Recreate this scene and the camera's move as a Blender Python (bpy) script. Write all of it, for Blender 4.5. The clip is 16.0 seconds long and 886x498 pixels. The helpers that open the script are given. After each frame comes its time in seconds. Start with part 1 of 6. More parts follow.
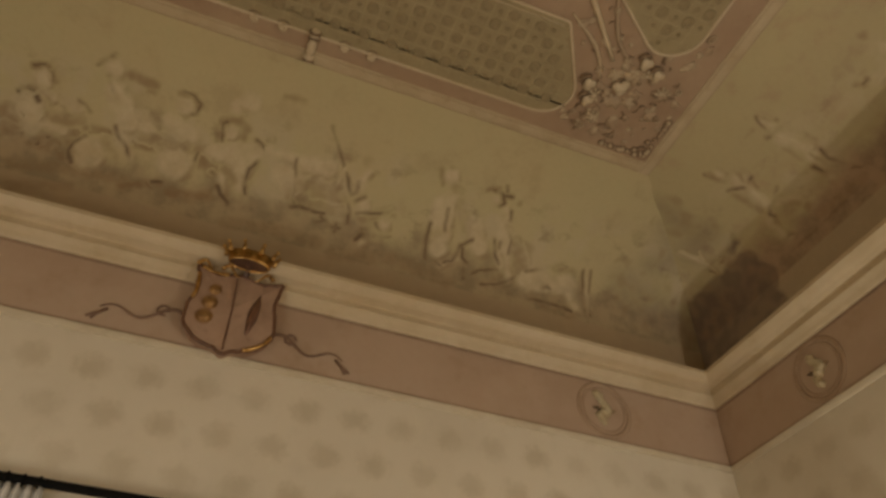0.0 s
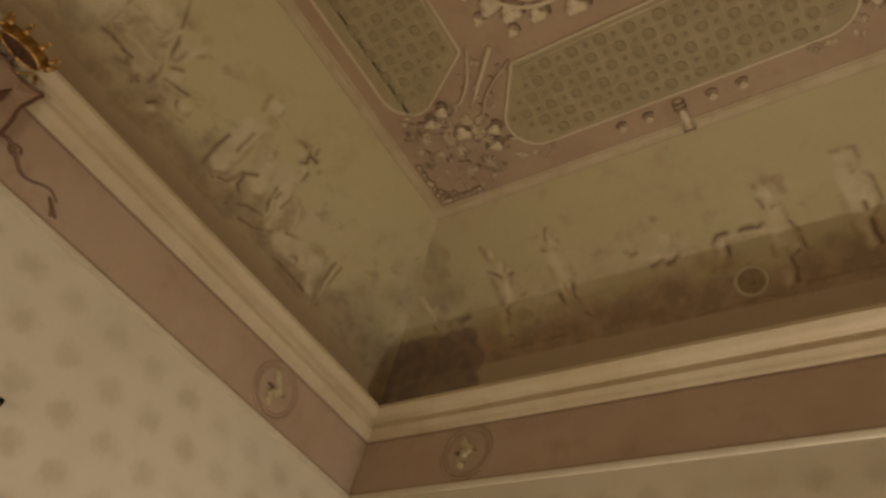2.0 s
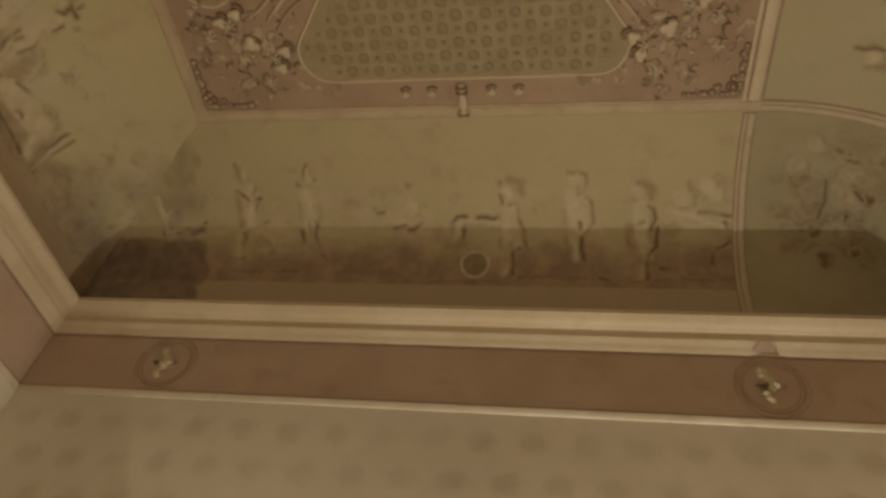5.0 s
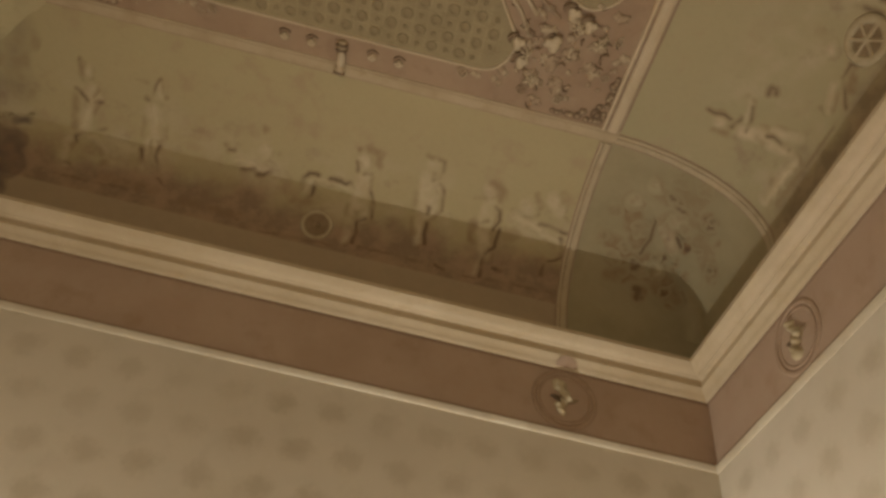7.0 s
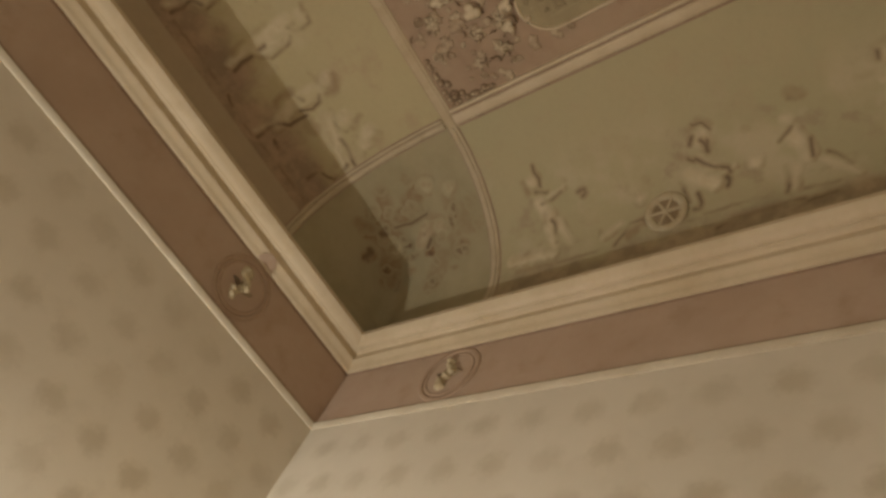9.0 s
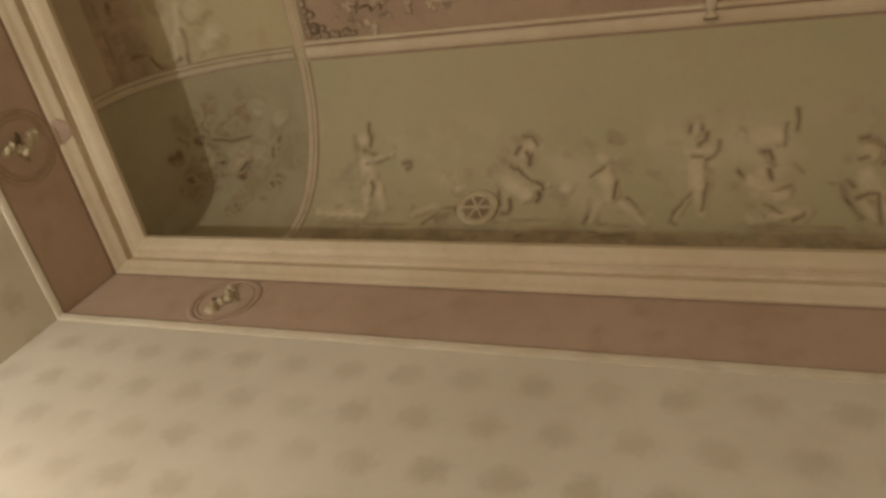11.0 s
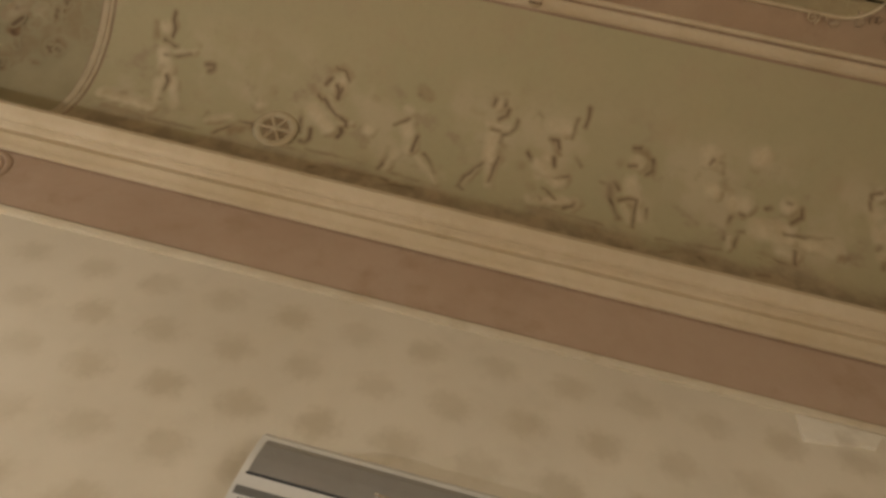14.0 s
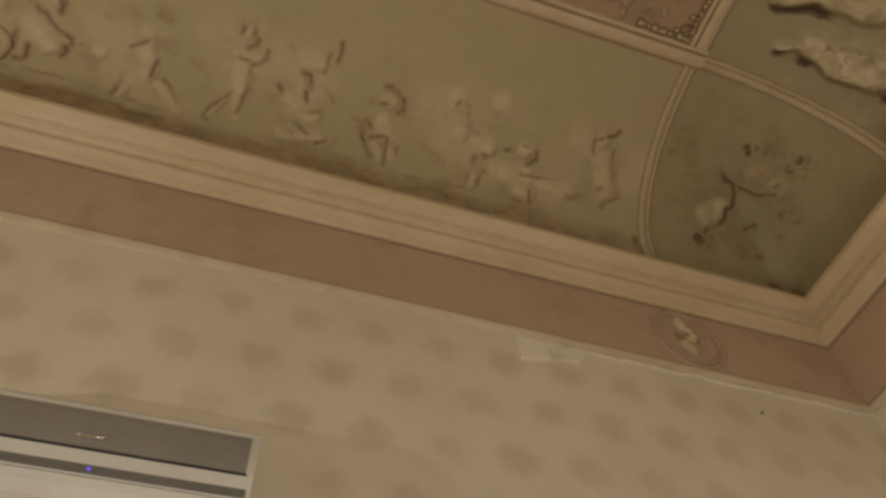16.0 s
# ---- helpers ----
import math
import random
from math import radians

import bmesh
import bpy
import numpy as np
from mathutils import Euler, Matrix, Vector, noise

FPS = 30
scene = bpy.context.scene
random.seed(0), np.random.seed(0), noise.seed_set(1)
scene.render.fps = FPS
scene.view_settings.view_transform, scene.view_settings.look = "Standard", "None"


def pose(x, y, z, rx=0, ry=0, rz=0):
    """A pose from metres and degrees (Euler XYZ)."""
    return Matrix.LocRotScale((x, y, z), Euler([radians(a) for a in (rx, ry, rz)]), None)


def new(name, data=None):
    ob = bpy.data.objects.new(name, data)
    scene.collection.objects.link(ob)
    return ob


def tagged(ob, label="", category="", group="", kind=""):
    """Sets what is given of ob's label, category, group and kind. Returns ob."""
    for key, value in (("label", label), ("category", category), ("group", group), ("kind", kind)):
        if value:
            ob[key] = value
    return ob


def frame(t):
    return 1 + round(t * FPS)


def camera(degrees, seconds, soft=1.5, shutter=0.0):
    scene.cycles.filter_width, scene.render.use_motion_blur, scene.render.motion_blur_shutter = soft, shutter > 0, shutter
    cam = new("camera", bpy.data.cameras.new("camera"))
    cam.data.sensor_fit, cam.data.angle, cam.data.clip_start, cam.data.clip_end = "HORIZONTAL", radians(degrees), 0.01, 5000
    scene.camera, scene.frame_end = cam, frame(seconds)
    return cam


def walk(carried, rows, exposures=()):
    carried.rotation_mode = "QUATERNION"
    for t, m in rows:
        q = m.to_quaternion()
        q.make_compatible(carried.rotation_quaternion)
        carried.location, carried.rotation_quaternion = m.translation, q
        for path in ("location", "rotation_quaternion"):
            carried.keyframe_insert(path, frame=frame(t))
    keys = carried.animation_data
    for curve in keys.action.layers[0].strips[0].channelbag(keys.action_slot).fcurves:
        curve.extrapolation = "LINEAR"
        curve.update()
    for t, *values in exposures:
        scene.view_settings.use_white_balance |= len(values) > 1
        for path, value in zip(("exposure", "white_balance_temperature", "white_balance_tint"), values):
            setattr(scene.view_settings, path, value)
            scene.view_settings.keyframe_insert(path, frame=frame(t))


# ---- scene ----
# The room: x east, y north, z up; the floor is z = 0.
cam = camera(62.81, 16.0, soft=3.0)
walk(cam, [
    (0, pose(0.0433, 0.0671, 1.5908, 132.992, -1.127, 68.845)),
    (0.5, pose(0.0372, 0.0585, 1.5677, 133.413, -4.760, 61.349)),
    (1, pose(0.0400, 0.0484, 1.5530, 134.182, -7.391, 52.051)),
    (1.5, pose(0.0312, 0.0574, 1.5378, 135.269, -10.149, 41.583)),
    (2, pose(0.0005, 0.0911, 1.5523, 136.821, -12.252, 32.271)),
    (2.5, pose(-0.0386, 0.0944, 1.5302, 138.319, -13.359, 23.119)),
    (3, pose(-0.0659, 0.0831, 1.4889, 138.939, -13.516, 16.395)),
    (3.5, pose(-0.1036, 0.0614, 1.4386, 139.522, -12.348, 10.219)),
    (3.7, pose(-0.1000, 0.0561, 1.4358, 139.037, -11.461, 9.470)),
    (5.8, pose(-0.0682, 0.0240, 1.4906, 136.721, -6.347, 0.225)),
    (6, pose(-0.0674, 0.0271, 1.4983, 136.606, -6.114, -2.075)),
    (6.5, pose(-0.0424, 0.0096, 1.5104, 135.822, -5.647, -5.691)),
    (7, pose(-0.0351, 0.0063, 1.5164, 136.432, -7.714, -11.388)),
    (7.5, pose(-0.0168, 0.0067, 1.5110, 137.644, -11.016, -19.248)),
    (8, pose(0.0045, 0.0150, 1.4988, 139.767, -15.632, -29.091)),
    (8.5, pose(0.0104, 0.0167, 1.4972, 140.983, -19.989, -42.453)),
    (9, pose(0.0221, 0.0339, 1.5052, 142.495, -21.353, -55.995)),
    (9.5, pose(0.0266, 0.0421, 1.4938, 143.913, -23.020, -66.112)),
    (10, pose(0.0409, 0.0422, 1.4785, 145.795, -22.210, -72.766)),
    (10.2, pose(0.0338, 0.0389, 1.4860, 146.163, -21.248, -74.511)),
    (12.3, pose(0.0361, -0.0127, 1.4937, 148.837, -16.369, -87.456)),
    (12.5, pose(0.0386, -0.0124, 1.4953, 148.630, -15.618, -88.793)),
    (13, pose(0.0089, 0.0300, 1.4993, 147.809, -12.809, -92.370)),
    (13.5, pose(0.0205, -0.0037, 1.5014, 147.894, -11.945, -95.253)),
    (14, pose(0.0441, -0.0459, 1.5026, 147.825, -11.471, -98.972)),
    (14.5, pose(0.0629, -0.0969, 1.4893, 147.697, -9.334, -102.247)),
    (15, pose(0.0504, -0.1767, 1.4920, 147.018, -6.307, -104.910)),
    (15.5, pose(0.0394, -0.2141, 1.4886, 145.845, -1.301, -107.635)),
    (16, pose(0.0493, -0.2348, 1.4886, 144.418, 2.363, -108.307)),
], exposures=[(0.0, -0.18, 6730, 10), (3.5, -0.18, 6800, 10), (7.0, -0.14, 6560, 10), (10.0, -0.03, 6270, 10), (12.5, 0.06, 6340, 10), (14.5, 0.05, 6340, 10), (16.0, 0.0, 6440, 10)])

# ---- plan of the room ----
XW, XE, YS, YN = -3.336, 1.863, -3.054, 3.294      # wall faces
Z_RAIL, Z_FRIEZE, Z_CORNICE = 3.75, 4.158, 4.349   # bottom and top of the frieze, top of the cornice
Z_SPRING, Z_FLAT = 4.62, 5.27                      # the cove springs and ends
COVE_RUN, COVE_RISE = 0.90, Z_FLAT - Z_SPRING
JUT = 0.158                                       # how far the cornice stands out
MID_X, MID_Y = (XW + XE) / 2, (YS + YN) / 2
THICK = 0.30

# ---- light: two wall lamps on the north wall, one unseen fill lamp added in the south of the room ----
world = bpy.data.worlds.new("night")
scene.world = world
world.use_nodes = True
world.node_tree.nodes["Background"].inputs[0].default_value = (0.02, 0.025, 0.04, 1)
world.node_tree.nodes["Background"].inputs[1].default_value = 0.05


def warm_lamp(name, place, watts, radius, colour=(1.0, 0.955, 0.845)):
    data = bpy.data.lights.new(name, "POINT")
    data.energy, data.shadow_soft_size, data.color = watts, radius, colour
    lamp = new(name, data)
    lamp.location = place
    return lamp


warm_lamp("bedside_light", (-1.73, YN - 0.25, 1.85), 20, 0.02, (1.0, 0.935, 0.80))
warm_lamp("bedside_light", (0.655, YN - 0.05, 1.60), 106, 0.03, (1.0, 0.955, 0.885))
# added fill, no lamp body: lifts the whole room
warm_lamp("fill_light", (-1.0, -1.4, 1.25), 84, 0.6, (1.0, 0.945, 0.84))

# ---- materials ----
def nodes_of(name, rough=0.7, metal=0.0):
    m = bpy.data.materials.new(name)
    m.use_nodes = True
    nt = m.node_tree
    b = nt.nodes["Principled BSDF"]
    b.inputs["Roughness"].default_value, b.inputs["Metallic"].default_value = rough, metal
    return m, nt, b


def put(nt, socket, value):
    if hasattr(value, "links"):
        nt.links.new(value, socket)
    else:
        socket.default_value = value


def math_node(nt, op, a, b=0.0, c=0.0):
    n = nt.nodes.new("ShaderNodeMath")
    n.operation = op
    for k, v in enumerate((a, b, c)):
        put(nt, n.inputs[k], v)
    return n.outputs[0]


def ramp(nt, value, lo, hi, soft=True):
    n = nt.nodes.new("ShaderNodeMapRange")
    n.interpolation_type = "SMOOTHSTEP" if soft else "LINEAR"
    put(nt, n.inputs["Value"], value)
    n.inputs["From Min"].default_value, n.inputs["From Max"].default_value = lo, hi
    return n.outputs["Result"]


def blend(nt, factor, a, b, mode="MIX"):
    n = nt.nodes.new("ShaderNodeMix")
    n.data_type, n.blend_type = "RGBA", mode
    put(nt, n.inputs[0], factor)
    for k, v in ((6, a), (7, b)):
        put(nt, n.inputs[k], v if hasattr(v, "links") else (*v, 1))
    return n.outputs[2]


def cloud(nt, vector, scale, detail=4.0, rough=0.6, stretch=None):
    if stretch:
        mp = nt.nodes.new("ShaderNodeMapping")
        nt.links.new(vector, mp.inputs["Vector"])
        mp.inputs["Scale"].default_value = stretch
        vector = mp.outputs[0]
    n = nt.nodes.new("ShaderNodeTexNoise")
    nt.links.new(vector, n.inputs["Vector"])
    n.inputs["Scale"].default_value, n.inputs["Detail"].default_value, n.inputs["Roughness"].default_value = scale, detail, rough
    return n.outputs["Fac"]


def coords(nt):
    return nt.nodes.new("ShaderNodeTexCoord").outputs["Object"]


def bump(nt, b, height, strength=0.2, distance=0.01):
    n = nt.nodes.new("ShaderNodeBump")
    n.inputs["Strength"].default_value, n.inputs["Distance"].default_value = strength, distance
    nt.links.new(height, n.inputs["Height"])
    nt.links.new(n.outputs[0], b.inputs["Normal"])


def plaster(name, base, worn, dirt, rough=0.75, grain=26.0, patch=2.4, relief=0.12, metal=0.0, stain=0.7):
    """Painted plaster: worn patches, stains and a fine grain."""
    m, nt, b = nodes_of(name, rough, metal)
    v = coords(nt)
    c = blend(nt, ramp(nt, cloud(nt, v, patch), 0.38, 0.66), base, worn)
    c = blend(nt, math_node(nt, "MULTIPLY", ramp(nt, cloud(nt, v, patch * 3.1, 6), 0.52, 0.75), stain), c, dirt)
    g = cloud(nt, v, grain, 5, 0.7)
    c = blend(nt, math_node(nt, "MULTIPLY", ramp(nt, g, 0.35, 0.7), 0.12), c, dirt)
    nt.links.new(c, b.inputs["Base Color"])
    bump(nt, b, g, relief, 0.006)
    return m


def wallpaper():
    """Cream paper with soft ochre damask motifs in staggered rows."""
    m, nt, b = nodes_of("damask_wallpaper", 0.55)
    v = coords(nt)
    xyz = nt.nodes.new("ShaderNodeSeparateXYZ")
    nt.links.new(v, xyz.inputs[0])
    wide, high = 0.265, 0.235
    row = math_node(nt, "DIVIDE", math_node(nt, "SUBTRACT", xyz.outputs[2], 3.185), high)
    line = math_node(nt, "FLOOR", row)
    along = math_node(nt, "DIVIDE", math_node(nt, "ADD", math_node(nt, "ADD", xyz.outputs[0], xyz.outputs[1]), 0.115), wide)
    along = math_node(nt, "ADD", along, math_node(nt, "MULTIPLY", line, 0.5))
    du = math_node(nt, "MULTIPLY", math_node(nt, "SUBTRACT", math_node(nt, "FRACT", along), 0.5), wide)
    dv = math_node(nt, "MULTIPLY", math_node(nt, "SUBTRACT", math_node(nt, "FRACT", row), 0.5), high)
    r = math_node(nt, "SQRT", math_node(nt, "ADD", math_node(nt, "POWER", math_node(nt, "DIVIDE", du, 0.078), 2.0),
                                        math_node(nt, "POWER", math_node(nt, "DIVIDE", dv, 0.066), 2.0)))
    leafy = math_node(nt, "MULTIPLY", math_node(nt, "SUBTRACT", cloud(nt, v, 19, 5, 0.65), 0.5), 1.7)
    spot = math_node(nt, "SUBTRACT", 1.0, ramp(nt, math_node(nt, "ADD", r, leafy), 0.30, 1.45))
    fade = ramp(nt, cloud(nt, v, 1.7, 3), 0.25, 0.7)
    spot = math_node(nt, "MULTIPLY", spot, math_node(nt, "MULTIPLY_ADD", fade, 0.36, 0.14))
    c = blend(nt, ramp(nt, cloud(nt, v, 1.1), 0.35, 0.7), (0.685, 0.612, 0.48), (0.615, 0.545, 0.418))
    c = blend(nt, math_node(nt, "MULTIPLY", ramp(nt, cloud(nt, v, 6, 6), 0.5, 0.8), 0.35), c, (0.535, 0.465, 0.343))
    c = blend(nt, spot, c, (0.40, 0.325, 0.20))
    nt.links.new(c, b.inputs["Base Color"])
    bump(nt, b, math_node(nt, "ADD", spot, cloud(nt, v, 60, 3)), 0.12, 0.003)
    return m


def fresco(name, sky, haze, ground, band, horizon, z_band, puffs):
    """Old fresco: hazy sky over a brown ground with a ragged horizon, a plain painted band below, and figures whose
    paint is laid on by the layers body, ink and hair of the reliefs."""
    m, nt, b = nodes_of(name, 0.8)
    v = nt.nodes.new("ShaderNodeNewGeometry").outputs["Position"]
    xyz = nt.nodes.new("ShaderNodeSeparateXYZ")
    nt.links.new(v, xyz.inputs[0])
    z = xyz.outputs[2]
    c = blend(nt, ramp(nt, cloud(nt, v, 1.3, 4, 0.6), 0.35, 0.65), sky, haze)
    c = blend(nt, math_node(nt, "MULTIPLY", ramp(nt, cloud(nt, v, 4.5, 6, 0.65), 0.5, 0.72), 0.4), c, ground)
    # pale clouds and scumbled patches in the middle height of the scene
    belt = math_node(nt, "MULTIPLY", ramp(nt, z, 4.72, 4.90), math_node(nt, "SUBTRACT", 1.0, ramp(nt, z, 5.08, 5.24)))
    puff = math_node(nt, "MULTIPLY", belt, ramp(nt, cloud(nt, v, 3.4, 3, 0.5), 0.46, 0.66))
    c = blend(nt, math_node(nt, "MULTIPLY", puff, puffs), c, (0.53, 0.45, 0.29))
    smear = math_node(nt, "MULTIPLY", math_node(nt, "MULTIPLY", belt, 0.9), ramp(nt, cloud(nt, v, 5.3, 5, 0.6, (1, 1, 1.6)), 0.54, 0.70))
    c = blend(nt, math_node(nt, "MULTIPLY", smear, puffs), c, [0.8 * k for k in ground])
    ragged = math_node(nt, "ADD", z, math_node(nt, "MULTIPLY", math_node(nt, "SUBTRACT", cloud(nt, v, 3.2, 6, 0.6), 0.5), 0.45))
    land = math_node(nt, "SUBTRACT", 1.0, ramp(nt, ragged, horizon - 0.09, horizon + 0.09))
    soil = blend(nt, ramp(nt, cloud(nt, v, 7, 6, 0.65), 0.38, 0.62), ground, [0.62 * k for k in ground])
    c = blend(nt, math_node(nt, "MULTIPLY", land, 0.8), c, soil)
    lower = math_node(nt, "SUBTRACT", 1.0, ramp(nt, z, z_band - 0.008, z_band + 0.008))
    c = blend(nt, math_node(nt, "MULTIPLY", lower, 0.85), c, band)
    # the four corner panels between the ribs have a plain grey-green ground
    corner = math_node(nt, "MULTIPLY", math_node(nt, "GREATER_THAN", math_node(nt, "ABSOLUTE", math_node(nt, "SUBTRACT", xyz.outputs[1], MID_Y)), (YN - YS) / 2 - COVE_RUN),
                       math_node(nt, "GREATER_THAN", xyz.outputs[0], XE - COVE_RUN))
    green = blend(nt, ramp(nt, cloud(nt, v, 5, 5), 0.35, 0.7), (0.378, 0.317, 0.184), (0.335, 0.283, 0.158))
    c = blend(nt, corner, c, green)
    g = cloud(nt, v, 30, 6, 0.7)
    layers = {}
    for key in ("body", "ink", "hair", "darken"):
        n = nt.nodes.new("ShaderNodeAttribute")
        n.attribute_name = key
        layers[key] = n.outputs["Fac"]
    flesh = blend(nt, ramp(nt, cloud(nt, v, 9, 4), 0.35, 0.7), (0.62, 0.53, 0.35), (0.53, 0.43, 0.26))
    # this layer holds the shade painted into the north-west corner
    c = blend(nt, layers["darken"], c, (0.155, 0.108, 0.078))
    c = blend(nt, layers["body"], c, flesh)
    c = blend(nt, layers["hair"], c, (0.255, 0.155, 0.072))
    c = blend(nt, layers["ink"], c, (0.098, 0.055, 0.028))
    c = blend(nt, math_node(nt, "MULTIPLY", ramp(nt, g, 0.4, 0.75), 0.07), c, [0.5 * k for k in ground])
    nt.links.new(c, b.inputs["Base Color"])
    bump(nt, b, g, 0.08, 0.005)
    return m


def stucco():
    """Gilt-tinted stucco, each piece between dusky pink ochre and cream."""
    m, nt, b = nodes_of("ochre_stucco", 0.7)
    v = coords(nt)
    pick = nt.nodes.new("ShaderNodeObjectInfo").outputs["Random"]
    c = blend(nt, ramp(nt, pick, 0.1, 0.95), (0.41, 0.298, 0.188), (0.53, 0.42, 0.27))
    c = blend(nt, math_node(nt, "MULTIPLY", ramp(nt, cloud(nt, v, 24, 5), 0.5, 0.72), 0.5), c, (0.33, 0.225, 0.125))
    g = cloud(nt, v, 60, 5, 0.7)
    c = blend(nt, math_node(nt, "MULTIPLY", ramp(nt, g, 0.4, 0.7), 0.15), c, (0.20, 0.13, 0.07))
    nt.links.new(c, b.inputs["Base Color"])
    bump(nt, b, g, 0.3, 0.005)
    return m


STUCCO = stucco()
WALLPAPER = wallpaper()
PINK = plaster("pink_frieze_paint", (0.48, 0.355, 0.255), (0.44, 0.315, 0.22), (0.38, 0.26, 0.165), patch=1.5)
ROSE = plaster("pink_ceiling_paint", (0.40, 0.283, 0.178), (0.36, 0.245, 0.152), (0.30, 0.195, 0.115), patch=2.6)
PALE = plaster("faded_cream_paint", (0.52, 0.42, 0.265), (0.45, 0.35, 0.21), (0.38, 0.28, 0.155), patch=3.0)
CREAM = plaster("cream_moulding_paint", (0.60, 0.49, 0.325), (0.54, 0.43, 0.27), (0.44, 0.33, 0.18), rough=0.6, stain=0.4)
RAIL = plaster("cream_rail_paint", (0.60, 0.525, 0.385), (0.54, 0.455, 0.32), (0.42, 0.34, 0.22), rough=0.6, stain=0.4)
GROOVE = plaster("dark_brown_line", (0.26, 0.175, 0.10), (0.21, 0.14, 0.08), (0.16, 0.11, 0.06))
FAINT = plaster("soft_brown_line", (0.36, 0.245, 0.165), (0.31, 0.205, 0.13), (0.25, 0.165, 0.10))
LINE = plaster("brown_frieze_line", (0.35, 0.235, 0.165), (0.305, 0.20, 0.135), (0.25, 0.165, 0.11))
OLIVE = plaster("olive_lattice_ground", (0.355, 0.285, 0.155), (0.315, 0.25, 0.135), (0.25, 0.185, 0.09), patch=5)
LATTICE = plaster("pale_olive_lattice_line", (0.43, 0.35, 0.20), (0.37, 0.30, 0.16), (0.28, 0.22, 0.12), patch=5)
BOSS = plaster("olive_boss_paint", (0.285, 0.222, 0.118), (0.325, 0.253, 0.137), (0.205, 0.152, 0.077), patch=14, grain=60)
FIGURE = plaster("pale_fresco_flesh", (0.52, 0.44, 0.28), (0.47, 0.37, 0.22), (0.34, 0.25, 0.13), patch=7, grain=50)
STROKE = plaster("brown_fresco_stroke", (0.13, 0.085, 0.045), (0.18, 0.12, 0.06), (0.09, 0.055, 0.03), patch=9)
UMBER = plaster("umber_fresco_paint", (0.30, 0.215, 0.12), (0.25, 0.175, 0.09), (0.19, 0.13, 0.06), patch=9)
FRESCO = {
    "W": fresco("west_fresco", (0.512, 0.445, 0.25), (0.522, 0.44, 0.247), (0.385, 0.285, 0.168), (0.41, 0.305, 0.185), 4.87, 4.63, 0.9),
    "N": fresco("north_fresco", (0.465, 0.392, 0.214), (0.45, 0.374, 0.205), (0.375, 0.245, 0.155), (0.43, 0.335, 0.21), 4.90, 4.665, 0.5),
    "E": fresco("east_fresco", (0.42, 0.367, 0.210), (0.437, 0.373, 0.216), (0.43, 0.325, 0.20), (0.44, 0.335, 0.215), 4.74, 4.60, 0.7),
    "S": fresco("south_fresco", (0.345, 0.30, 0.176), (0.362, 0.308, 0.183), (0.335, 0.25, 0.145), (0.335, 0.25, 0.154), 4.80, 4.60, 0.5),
}

# ---- building helpers ----
def mesh_of(bm, name, materials, smooth=False):
    me = bpy.data.meshes.new(name)
    bmesh.ops.recalc_face_normals(bm, faces=bm.faces)
    bm.to_mesh(me)
    bm.free()
    for m in materials if isinstance(materials, (list, tuple)) else [materials]:
        me.materials.append(m)
    if smooth:
        me.polygons.foreach_set("use_smooth", [True] * len(me.polygons))
    return me


def thing(name, place, label, category, group="", kind=""):
    ob = new(name)
    ob.empty_display_size = 0.05
    ob.location = place
    return tagged(ob, label, category, group, kind)


def part(name, bm, material, parent, label="", smooth=False, place=(0, 0, 0)):
    ob = new(name, mesh_of(bm, name, material, smooth))
    ob.parent = parent
    ob.location = place
    return tagged(ob, label)


def solid(name, bm, material, label, category, kind="", smooth=False, group=""):
    return tagged(new(name, mesh_of(bm, name, material, smooth)), label, category, group, kind)


def box(bm, x0, x1, y0, y1, z0, z1, bevel=0.0):
    m = Matrix.Translation(((x0 + x1) / 2, (y0 + y1) / 2, (z0 + z1) / 2)) @ Matrix.Diagonal((x1 - x0, y1 - y0, z1 - z0, 1))
    made = bmesh.ops.create_cube(bm, size=1.0, matrix=m)
    if bevel:
        edges = list({e for v in made["verts"] for e in v.link_edges})
        bmesh.ops.bevel(bm, geom=edges, offset=bevel, segments=2, profile=0.5, affect="EDGES")
    return bm


def ball(bm, place, r, flat=(1, 1, 1), u=8, v=6):
    bmesh.ops.create_uvsphere(bm, u_segments=u, v_segments=v, radius=r, matrix=Matrix.Translation(place) @ Matrix.Diagonal((*flat, 1)))


def tube(bm, path, radius, sides=6, closed=False, taper=None):
    """A round bar along a path of points."""
    path = [Vector(p) for p in path]
    rings, n = [], len(path)
    up = None
    for k, p in enumerate(path):
        a = path[(k + 1) % n] if closed or k < n - 1 else p
        b = path[k - 1] if closed or k > 0 else p
        way = (a - b).normalized()
        if up is None:
            up = way.orthogonal().normalized()
        up = (up - way * up.dot(way)).normalized()
        side = way.cross(up)
        r = radius * (taper(k / (n - 1)) if taper else 1)
        rings.append([bm.verts.new(p + (up * math.cos(q) + side * math.sin(q)) * r) for q in (2 * math.pi * i / sides for i in range(sides))])
    for k in range(n if closed else n - 1):
        a, b = rings[k], rings[(k + 1) % n]
        for i in range(sides):
            bm.faces.new((a[i], a[(i + 1) % sides], b[(i + 1) % sides], b[i]))
    if not closed:
        bm.faces.new(rings[0])
        bm.faces.new(rings[-1])
    return bm


def at_wall(w, u, s, z):
    """A point u along wall w, s out from its face, z up."""
    return Vector({"W": (XW + s, u, z), "N": (u, YN - s, z), "E": (XE - s, u, z), "S": (u, YS + s, z)}[w])


SPAN = {"W": (YS, YN), "N": (XW, XE), "E": (YS, YN), "S": (XW, XE)}
RIGHT = {"W": 1, "N": 1, "E": -1, "S": -1}          # which way u grows, seen from the room
NAMES = {"W": "west", "N": "north", "E": "east", "S": "south"}


